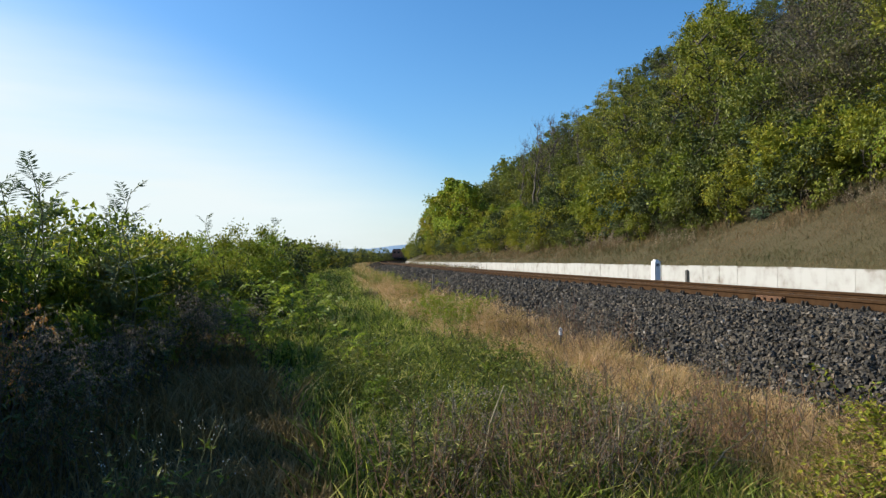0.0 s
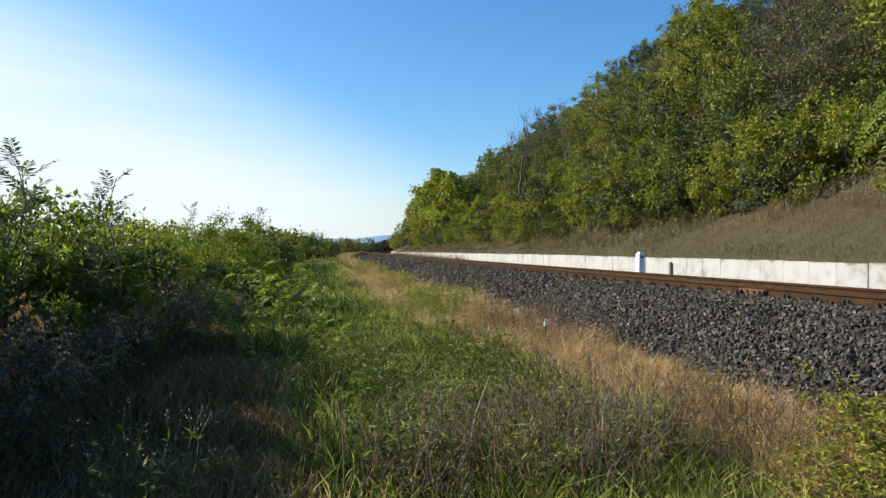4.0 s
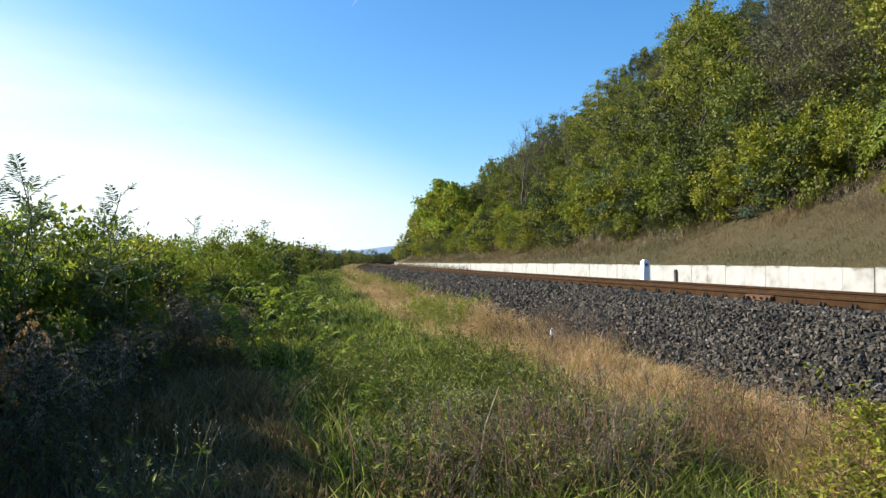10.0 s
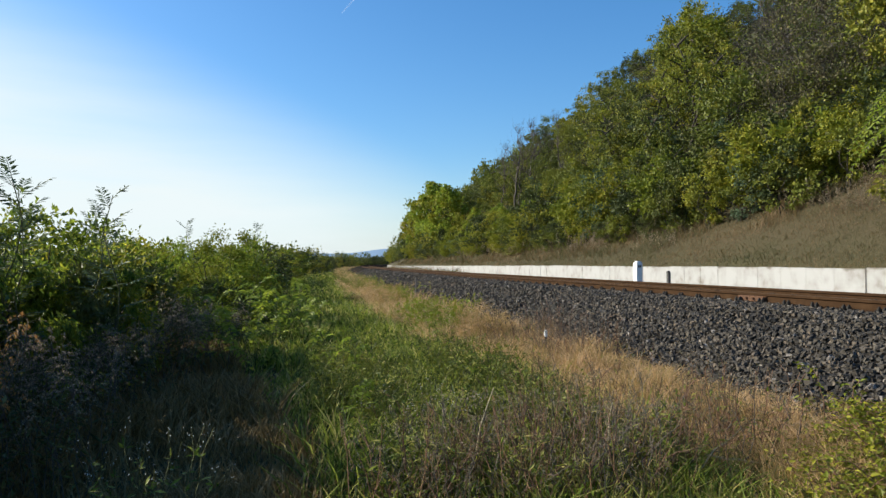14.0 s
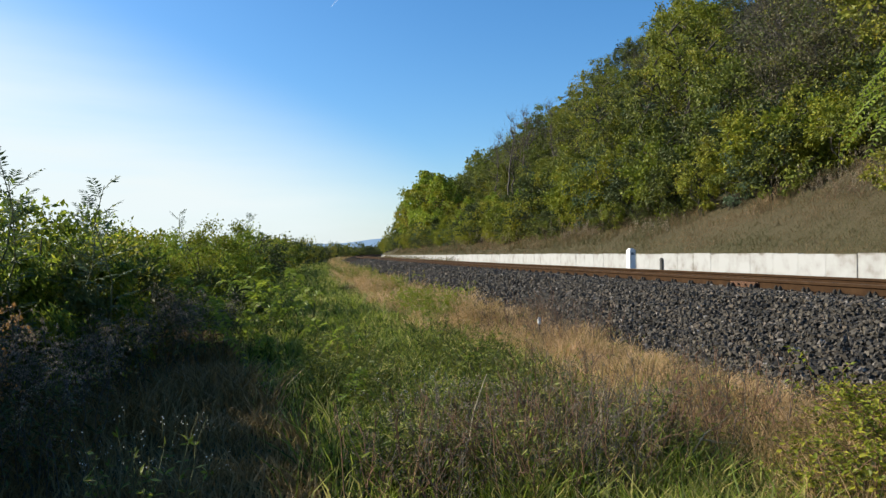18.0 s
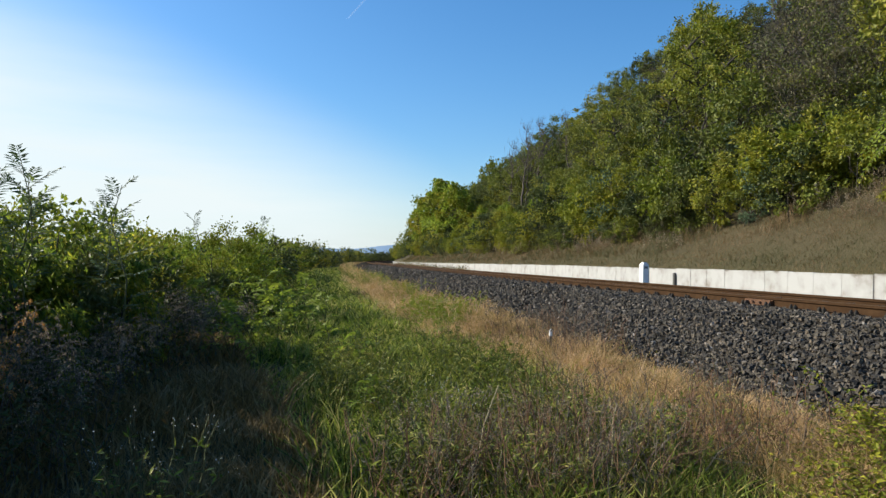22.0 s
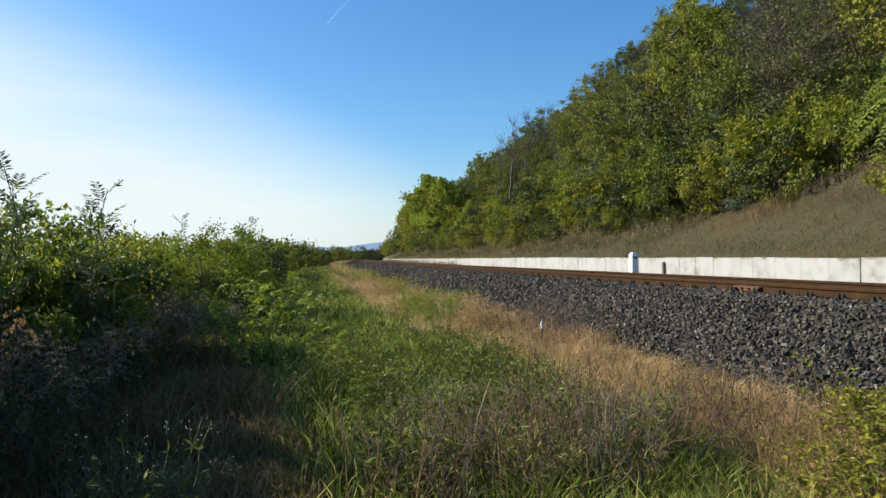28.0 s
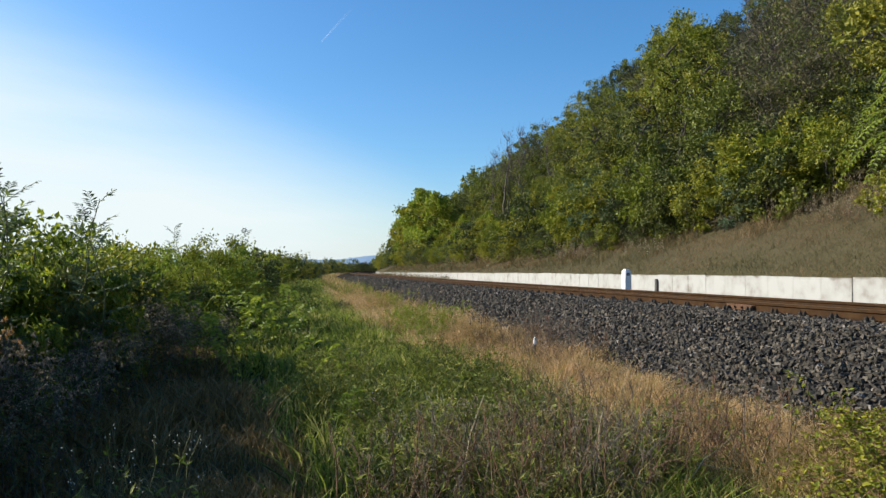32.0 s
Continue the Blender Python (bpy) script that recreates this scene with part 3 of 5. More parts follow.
def trailing_bush(name, seed, shoots, height, reach, leaf, mat, label):
    """A low bush of arching shoots, each set with pointed drooping leaves."""
    rng = np.random.default_rng(seed)
    root = tagged(new(name), label, "bush")
    tw = Twigs()
    B, W, Fc = [], [], []
    for i in range(shoots):
        a, h, o = rng.uniform(0, 6.28), height * rng.uniform(0.55, 1.15), reach * rng.uniform(0.25, 1.1)
        t = np.linspace(0, 1, 9)[:, None]
        side = np.array([math.cos(a), math.sin(a), 0])
        p = rng.normal(0, 0.12, 3) * np.array([1, 1, 0]) + side * o * t ** 1.6 + np.array([0, 0, h]) * (1.7 * t - 0.7 * t ** 2.4) + rng.normal(0, 0.012, (9, 3))
        p[0, 2] -= 0.12
        tw.add(p, 0.005, 0.002, 4)
        for k in range(22):
            q = rng.uniform(1.5, 7.99)
            B.append(p[int(q)] + (p[int(q) + 1] - p[int(q)]) * (q % 1))
            b = rng.uniform(0, 6.28)
            W.append(np.array([math.cos(b), math.sin(b), rng.uniform(-1.1, 0.4)]))
            Fc.append(np.array([math.cos(b) * 0.6, math.sin(b) * 0.6, 0.8]) + rng.normal(0, 0.35, 3))
    part("stem", tw.mesh(name + "_stems", M_RED_STEM), None, root)
    n = len(B)
    ln = leaf * rng.uniform(0.55, 1.2, n)
    part("foliage", leaf_mesh(name + "_leaves", np.array(B), np.array(W), np.array(Fc), ln, ln * rng.uniform(0.4, 0.55, n), mat), None, root)
    return root


def goldenrod(name, seed, stems, height, spread, floret, label, size=0.0135):
    """A clump of leafy stalks, each with a panicle of arching, one-sided plumes."""
    rng = np.random.default_rng(seed)
    root = tagged(new(name), label, "wild plant")
    tw = Twigs()
    hb, hw, lb, lw = [], [], [], []
    for i in range(stems):
        foot = np.append(rng.normal(0, spread * 0.5, 2), -0.04)
        top = np.append(foot[:2] + rng.normal(0, spread * 0.55, 2), height * rng.uniform(0.72, 1.08))
        p = wander(rng, foot, top, 7, 0.03)
        tw.add(p, 0.005, 0.002, 3)
        nod = rng.uniform(0, 6.28)
        for k in range(6):
            base = p[4] + (p[6] - p[4]) * (0.25 + 0.75 * k / 5)
            a = nod + rng.normal(0, 0.9)
            ln = rng.uniform(0.13, 0.25) * (1.15 - 0.45 * k / 5)
            t = np.linspace(0, 1, 6)[:, None]
            arc = base + np.array([math.cos(a), math.sin(a), 0]) * ln * t + np.array([0, 0, ln]) * (0.75 * t - 0.85 * t ** 2)
            tw.add(arc, 0.002, 0.001, 3)
            m = 18
            q = rng.uniform(0.15, 1, m)
            hb.append(np.stack([np.interp(q, t[:, 0], arc[:, c]) for c in range(3)], 1) + rng.normal(0, 0.007, (m, 3)))
            hw.append(rng.normal(0, 0.5, (m, 3)) + np.array([0, 0, 0.7]))
        for k in range(16):
            lb.append(p[0] + (p[5] - p[0]) * rng.uniform(0.25, 1))
            a = rng.uniform(0, 6.28)
            lw.append(np.array([math.cos(a), math.sin(a), rng.uniform(-0.9, 0.5)]))
    tagged(part("stalk", tw.mesh(name + "_stalks", M_TWIG), None, root), kind="stuff")
    hb, hw = np.concatenate(hb), np.concatenate(hw)
    ln = size * rng.uniform(0.6, 1.4, len(hb))
    tagged(part("plume", leaf_mesh(name + "_plumes", hb, hw, rng.normal(0, 1, hb.shape), ln, ln * 0.6, floret), None, root), kind="stuff")
    lb, lw = np.array(lb), np.array(lw)
    ln = 0.1 * rng.uniform(0.6, 1.2, len(lb))
    part("foliage", leaf_mesh(name + "_leaves", lb, lw, rng.normal(0, 0.5, lb.shape) + np.array([0, 0, 1]), ln, ln * 0.2, L_DARK), None, root)
    return root


def put(x, y, z, turn=0.0, size=1.0, tall=1.0, tilt=0.0):
    return Matrix.Translation((x, y, z)) @ Euler((radians(tilt), 0, radians(turn))).to_matrix().to_4x4() @ Matrix.Diagonal((size, size, size * tall, 1))


def blades(name, u, y, height, width, mat, label, category, lean=0.35, seed=1, z0=-0.02, curl=0.5):
    """A sheet of grass: one bent, tapered blade at each place."""
    rng = np.random.default_rng(seed)
    n = len(u)
    base = np.stack([u + bend(y), y, ground_z(u, y) + z0], 1)
    a = rng.uniform(0, 2 * np.pi, n)
    side = np.stack([np.cos(a), np.sin(a), np.zeros(n)], 1)
    ln = np.stack([rng.normal(0, lean, n), rng.normal(0, lean, n), np.ones(n)], 1)
    clump = np.array([noise.noise(Vector((a * 1.3, b * 1.3, seed * 3.3))) + 0.5 * noise.noise(Vector((a * 4, b * 4, seed))) for a, b in zip(u, y)])
    h = np.broadcast_to(height, n)[:, None] * rng.uniform(0.55, 1.3, n)[:, None] * np.clip(1 + 0.7 * clump, 0.35, 1.9)[:, None]
    w = np.broadcast_to(width, n)[:, None] * rng.uniform(0.7, 1.3, n)[:, None]
    mid = base + ln * h * 0.55
    tip = mid + (ln * np.array([1 + 2 * curl, 1 + 2 * curl, 0.8])) * h * 0.45
    v = np.stack([base - side * w / 2, base + side * w / 2, mid + side * w * 0.42, mid - side * w * 0.42, tip], 1).reshape(-1, 3)
    i = np.arange(n)[:, None] * 5
    f = np.concatenate([i + np.array([[0, 1, 2]]), i + np.array([[0, 2, 3]]), i + np.array([[3, 2, 4]])], 1).reshape(-1, 3)
    return tagged(part(name, mesh_of(name, v, f, mat)), label, category, kind="stuff")


def scatter(rng, n, u0, u1, y0, y1, power=1.0):
    """Places that thin out with distance along the line."""
    t = rng.uniform(0, 1, n)
    y = y0 * (y1 / y0) ** t if power == 1 else y0 + (y1 - y0) * t
    return rng.uniform(u0, u1, n), y


# ---- ground: one sheet to the horizon ----
def build_ground():
    us = np.unique(np.concatenate([np.array(GROUND_U, float), np.linspace(-12, 12, 33), np.linspace(14, 60, 24)]))
    ys = np.unique(np.concatenate([np.linspace(-40, 120, 81), np.linspace(120, 600, 61), np.array([-3500, -1500, -600, -250, -100, 700, 850, 1000, 1300, 1800, 2500, 3500.0])]))
    U, Y = np.meshgrid(us, ys)
    Z = ground_z(U, Y)
    low = np.clip((np.abs(Y) - 900) / 900, 0, 1)
    Z = Z * (1 - low) - 10 * low
    X = U + bend(np.minimum(Y, 900))
    v = np.stack([X, Y, Z], -1).reshape(-1, 3)
    r, c = len(ys), len(us)
    i = (np.arange(r - 1)[:, None] * c + np.arange(c - 1)[None]).reshape(-1, 1)
    f = np.concatenate([i, i + 1, i + c + 1, i + c], 1)
    tagged(part("ground", mesh_of("ground", v, f, M_GROUND, True)), "earth ground of the path, verge and hillside", "ground", kind="structure")


build_ground()


def sweep(name, profile, y0, y1, mat, parent=None, step=3.0, closed=True, cap=False):
    """A profile of (u, z) corners drawn along the line."""
    ys = np.arange(y0, y1 + 0.01, step)
    p = np.array(profile, float)
    k = len(p)
    v = np.stack([p[None, :, 0] + bend(ys)[:, None], np.repeat(ys[:, None], k, 1), np.repeat(p[None, :, 1], len(ys), 0)], -1).reshape(-1, 3)
    m = k if closed else k - 1
    i = np.arange(len(ys) - 1)[:, None] * k + np.arange(m)[None]
    j = np.arange(len(ys) - 1)[:, None] * k + (np.arange(m)[None] + 1) % k
    f = np.stack([i, j, j + k, i + k], -1).reshape(-1, 4)
    return part(name, mesh_of(name, v, f, mat), None, parent)


# ---- the ballast bed and its stones ----
BED = ((4.5, 0.14), (4.75, 0.26), (6.35, 0.925), (9.95, 0.925), (11.4, 0.40), (11.6, 0.2))


def bed_z(u):
    return np.interp(u, [p[0] for p in BED], [p[1] for p in BED])



def stone_block(rng, u, y, size):
    """Many angular stones as corners and triangles."""
    v = np.array([(x, y, z) for x in (-0.42, 0.42) for y in (-0.42, 0.42) for z in (-0.42, 0.42)])
    f = np.array([(0, 1, 3), (0, 3, 2), (4, 6, 7), (4, 7, 5), (0, 4, 5), (0, 5, 1), (2, 3, 7), (2, 7, 6), (0, 2, 6), (0, 6, 4), (1, 5, 7), (1, 7, 3)])
    n = len(u)
    s = np.broadcast_to(size, n)[:, None] * rng.uniform(0.6, 1.25, (n, 3))
    V = (v[None] * rng.uniform(0.55, 1.2, (n, len(v), 1)) + rng.normal(0, 0.09, (n, len(v), 3))) * s[:, None]
    a, b = rng.uniform(0, 2 * np.pi, n), rng.uniform(0, 2 * np.pi, n)
    ca, sa, cb, sb = np.cos(a), np.sin(a), np.cos(b), np.sin(b)
    one, zero = np.ones(n), np.zeros(n)
    R = np.stack([np.stack([ca, -sa, zero], 1), np.stack([sa, ca, zero], 1), np.stack([zero, zero, one], 1)], 1)
    Q = np.stack([np.stack([one, zero, zero], 1), np.stack([zero, cb, -sb], 1), np.stack([zero, sb, cb], 1)], 1)
    V = np.einsum("nij,nkj->nki", np.einsum("nij,njk->nik", R, Q), V)
    z = bed_z(u) + rng.uniform(-0.6, 0.75, n) * np.broadcast_to(size, n)
    V += np.stack([u + bend(y), y, z], 1)[:, None]
    F = f[None] + (np.arange(n) * len(v))[:, None, None]
    return V.reshape(-1, 3), F.reshape(-1, 3), V, f


def build_ballast():
    rng = np.random.default_rng(5)
    bed = tagged(sweep("ballast_bed", BED, -40, 520, M_BED, closed=False, step=2.0), "dark crushed basalt bed under the railway", "ballast", kind="structure")
    n = 60000
    y = np.concatenate([rng.uniform(4, 16, 33000), rng.uniform(16, 36, 19500), rng.uniform(36, 80, 7500)])
    u = np.where(rng.uniform(0, 1, n) < 0.86, rng.uniform(4.55, 7.35, n), rng.uniform(7.5, 10.6, n))
    size = np.where(y < 16, 0.05, np.where(y < 36, 0.06, 0.09))
    v, f, _, _ = stone_block(rng, u, y, size)
    tagged(part("stones", mesh_of("stones", v, f, M_STONE), None, bed), kind="stuff")
    _, _, V, f = stone_block(rng, rng.uniform(4.6, 6.4, 300), rng.uniform(4.0, 9.0, 300), 0.056)
    for k in range(300):
        c = V[k].mean(0)
        st = part("stone", mesh_of("stone", V[k] - c, f, M_STONE), None, bed)
        st.location = c


build_ballast()


# ---- the track ----
def rail_profile(u, top):
    h = [(-0.036, 0), (0.036, 0), (0.036, -0.035), (0.009, -0.05), (0.009, -0.13), (0.07, -0.15), (0.07, -0.165), (-0.07, -0.165), (-0.07, -0.15), (-0.009, -0.13), (-0.009, -0.05), (-0.036, -0.035)]
    return [(u + a, top + b) for a, b in h[::-1]]


def build_track():
    track = tagged(new("railway_track"), "single railway track with rusty rails on concrete sleepers", "railway track", kind="structure")
    for u in (C_LINE - 0.7535, C_LINE + 0.7535):
        rail = sweep("rail", rail_profile(u, RAIL_TOP), -40, 520, M_RAIL, track, step=2.0)
        head = sweep("running_surface", [(u - 0.03, RAIL_TOP + 0.001), (u + 0.03, RAIL_TOP + 0.001), (u + 0.024, RAIL_TOP + 0.004), (u - 0.024, RAIL_TOP + 0.004)][::-1], -40, 520, M_HEAD, rail, step=2.0)
        tagged(head, "worn top of the rail")
    bm = bmesh.new()
    add_box(bm, -1.3, -0.12, -0.2, 1.3, 0.12, 0.0, 0.02)
    sleeper = part("sleeper", bm, M_SLEEPER, track)
    me = sleeper.data
    bm = bmesh.new()
    for s in (-1, 1):
        add_box(bm, s * 0.115 - 0.045, -0.08, 0.0, s * 0.115 + 0.045, 0.08, 0.022, 0.006)
        add_tube(bm, 0.016, 0.016, (s * 0.12, -0.045, 0.015), (s * 0.12, -0.045, 0.1), 8)
        add_tube(bm, 0.016, 0.016, (s * 0.12, 0.045, 0.015), (s * 0.12, 0.045, 0.1), 8)
        for q in (-0.045, 0.045):
            add_tube(bm, 0.031, 0.031, (s * 0.12, q, 0.045), (s * 0.12, q, 0.078), 6)
        add_box(bm, s * 0.075 - 0.03, -0.06, 0.03, s * 0.075 + 0.03, 0.06, 0.05, 0.008)
    fast = bpy.data.meshes.new("fastening")
    bm.to_mesh(fast)
    bm.free()
    fast.materials.append(M_CLIP)
    first = True
    for k in range(-16, 118):
        y = 10.21 + 0.6 * k
        x = bx(C_LINE, y)
        if first:
            ob, first = sleeper, False
        else:
            ob = part("sleeper", me, None, track)
        ob.location = (x, y, RAIL_TOP - 0.175)
        ob.rotation_euler = (0, 0, -math.atan(max(y, 0) / RADIUS))
        for s in (-0.7535, 0.7535):
            c = part("fastening", fast, None, ob)
            c.location = (s, 0, 0.002)
    # bolted joint in the near rail
    u, y = C_LINE - 0.7535, 10.55
    bm = bmesh.new()
    add_box(bm, u - 0.034, y - 0.33, RAIL_TOP - 0.135, u - 0.011, y + 0.33, RAIL_TOP - 0.045, 0.006)
    add_box(bm, u + 0.011, y - 0.33, RAIL_TOP - 0.135, u + 0.034, y + 0.33, RAIL_TOP - 0.045, 0.006)
    joint = part("fishplate", bm, M_RUST, track, "bolted fishplate with orange rust")
    for q in (-0.24, -0.09, 0.09, 0.24):
        bm = bmesh.new()
        add_tube(bm, 0.02, 0.02, (u - 0.07, y + q, RAIL_TOP - 0.09), (u - 0.03, y + q, RAIL_TOP - 0.09), 6)
        part("bolt", bm, M_RUST, joint)


build_track()


def wall_drop(y):
    return float(np.interp(y, (35, 110, 300), (0, 0.25, 0.4)))


# ---- the retaining wall of pale concrete panels ----
def build_wall():
    wall = tagged(new("retaining_wall"), "low white concrete retaining wall of upright panels", "wall", kind="structure")
    rng = random.Random(3)
    shapes = []
    for k in range(4):
        bm = bmesh.new()
        add_box(bm, 0, -0.504, -1.05, 0.2, 0.504, 0.0, 0.005)
        me = bpy.data.meshes.new("panel")
        bm.to_mesh(me)
        bm.free()
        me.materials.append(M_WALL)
        shapes.append(me)
    back = sweep("wall_core", [(WALL_U + 0.05, WALL_TOP - 0.45), (WALL_U + 0.22, WALL_TOP - 0.45), (WALL_U + 0.22, 0.3), (WALL_U + 0.05, 0.3)], -12, 290, M_SLEEPER, wall, step=2.0)
    for k in range(-24, 268):
        y = 15.58 + 0.505 + 1.01 * k
        p = part("panel", shapes[rng.randrange(4)], None, wall)
        p.location = (bx(WALL_U, y) + rng.uniform(-0.012, 0.012), y, WALL_TOP + rng.uniform(-0.012, 0.012) - wall_drop(y))
        p.rotation_euler = (0, radians(rng.uniform(-0.5, 0.5)), -math.atan(max(y, 0) / RADIUS))


build_wall()


def build_lineside():
    # hectometre stone, set cornerwise to the line
    x, y = bx(10.55, 20.8), 20.8
    bm = bmesh.new()
    add_box(bm, -0.13, -0.13, -0.35, 0.13, 0.13, 0.80)
    top = [v for v in bm.verts if v.co.z > 0.5]
    bmesh.ops.bevel(bm, geom=[e for e in bm.edges if all(v in top for v in e.verts)], offset=0.05, segments=3, affect="EDGES")
    bmesh.ops.bevel(bm, geom=[e for e in bm.edges if abs(e.verts[0].co.z - e.verts[1].co.z) > 0.5], offset=0.012, segments=2, affect="EDGES")
    stone = tagged(new("distance_marker"), "white painted distance stone with a dark worn number", "marker post")
    part("post", bm, M_POST, stone)
    bm = bmesh.new()
    for q in (-0.05, 0.0, 0.05):
        add_box(bm, 0.1295, q - 0.018, 0.60, 0.136, q + 0.018, 0.68)
    part("number", bm, M_INK, stone, "worn dark number")
    stone.matrix_basis = pose(x - 0.07, y, 0.85, 0, 0, -83) @ Matrix.Diagonal((0.79, 0.79, 1, 1))
    # arched drain flap on the wall
    bm = bmesh.new()
    add_box(bm, -0.06, -0.07, -0.5, 0.0, 0.07, -0.07, 0.01)
    add_tube(bm, 0.07, 0.07, (-0.06, 0, -0.09), (0.0, 0, -0.09), 16)
    dr = tagged(part("drain_outlet", bm, M_PIPE), "dark arched drain outlet at the retaining wall", "drain")
    dr.matrix_basis = pose(bx(WALL_U, 23.65) - 0.02, 23.65, 1.33, 0, 0, -0.8)
    # short white stake in the dry grass
    st = tagged(new("marker_stake"), "short stake with a white cap in dry grass", "stake")
    bm = bmesh.new()
    add_tube(bm, 0.016, 0.016, (0, 0, -0.3), (0, 0, 0.14), 10)
    part("stake", bm, M_TWIG, st)
    bm = bmesh.new()
    add_tube(bm, 0.026, 0.025, (0, 0, 0.13), (0, 0, 0.22), 12)
    add_tube(bm, 0.025, 0.014, (0, 0, 0.22), (0, 0, 0.235), 12)
    part("cap", bm, M_POST, st, "white plastic cap")
    st.matrix_basis = pose(3.9, 10.6, 0.35)
    # thin grey post on the ballast shoulder
    bm = bmesh.new()
    add_tube(bm, 0.03, 0.03, (0, 0, -0.4), (0, 0, 0.72), 10)
    add_tube(bm, 0.034, 0.015, (0, 0, 0.72), (0, 0, 0.75), 10)
    gp = tagged(part("steel_post", bm, M_STEEL), "thin grey steel post on the ballast", "post")
    gp.matrix_basis = pose(bx(4.9, 29), 29, 0.28)
    # wooden peg by the path
    bm = bmesh.new()
    add_box(bm, -0.05, -0.05, -0.2, 0.05, 0.05, 1.15, 0.012)
    pg = tagged(part("wooden_post", bm, M_TWIG), "weathered wooden post at the path edge", "post")
    pg.matrix_basis = pose(bx(-0.3, 46), 46, 0.0, 2, 3, 20)


build_lineside()


# ---- far hills ----
def build_hills():
    n = 160
    az = np.radians(np.linspace(-75, 75, n))
    prof = 58 + 34 * np.exp(-((np.degrees(az) - 8.6) / 2.6) ** 2) + 10 * np.sin(az * 7 + 2) + 3 * np.sin(az * 60)
    d = 4200.0
    rows = []
    for k, s in enumerate((0.0, 0.55, 0.85, 1.0)):
        rr = d + 500 * s
        rows.append(np.stack([np.sin(az) * rr, np.cos(az) * rr, -20 + (prof + 20) * s], 1))
    v = np.concatenate(rows)
    i = (np.arange(3)[:, None] * n + np.arange(n - 1)[None]).reshape(-1, 1)
    f = np.concatenate([i, i + 1, i + n + 1, i + n], 1)
    # distance haze is put into the hills' pale blue colour
    m = surface("hazy_hills", [(0.2, 0.29, 0.4), (0.23, 0.325, 0.44), (0.26, 0.35, 0.46)], 0.004, 1.0, bump=0, fine=0.02, spec=0.0)
    tagged(part("backdrop", mesh_of("backdrop", v, f, m, True)), "blue hazy hills in the distance", "hills", kind="structure")


build_hills()


# ---- the wooded hillside ----
def edge_u(y):
    return float(np.interp(y, (-10, 12, 16, 20.6, 26.7, 40, 70, 400), (23, 20.6, 19.2, 18.0, 16.0, 15.5, 15.1, 14.9)))


HILL_KINDS = [
    shrub("robinia_tree", 11, 7.5, 2.9, 0.205, 3100, [L_MID], "green robinia tree on the wooded slope", "tree", clumps=38, bottom=1.6, stems=3, wide=(0.55, 0.75)),
    shrub("hazel_bush", 12, 4.2, 2.5, 0.195, 2700, [L_MID, L_DARK], "dense green hazel bush on the slope", "bush", clumps=36, bottom=0.2, wide=(0.6, 0.8)),
    shrub("dogwood_bush", 13, 3.8, 2.4, 0.185, 2700, [L_YELLOW], "yellow-green dogwood bush on the slope", "bush", clumps=34, bottom=0.1, wide=(0.55, 0.8)),
    shrub("blackthorn_bush", 14, 3.6, 2.3, 0.175, 2700, [L_DARK], "dark green blackthorn bush on the slope", "bush", clumps=32, bottom=0.1, wide=(0.55, 0.8)),
    shrub("hawthorn_bush", 15, 4.6, 2.4, 0.13, 2900, [L_OLIVE, L_MID], "thinning olive-brown hawthorn bush on the slope", "bush", clumps=54, bark=M_GREY_WOOD, bottom=0.4, stems=6, twigs=45),
    shrub("oleaster_bush", 16, 4.4, 2.2, 0.165, 2500, [L_BLUE, L_MID], "grey-green oleaster bush on the slope", "bush", clumps=32, bottom=0.3, wide=(0.5, 0.7)),
    shrub("maple_tree", 17, 6.5, 2.8, 0.215, 3000, [L_YELLOW, L_MID], "maple tree turning yellow on the slope", "tree", clumps=36, bottom=0.9, stems=3, wide=(0.6, 0.85)),
    shrub("walnut_bush", 19, 4.4, 2.2, 0.22, 2300, [L_YELLOW, L_LIME, L_MID], "bright yellow-green walnut bush above the bank", "bush", clumps=26, bottom=0.5, stems=3, sag=0.5, wide=(0.4, 0.6)),
    shrub("tall_robinia", 18, 10.0, 2.7, 0.2, 3500, [L_MID, L_YELLOW], "tall slender robinia tree with open crown", "tree", clumps=44, bottom=3.2, stems=3, wide=(0.5, 0.7)),
]


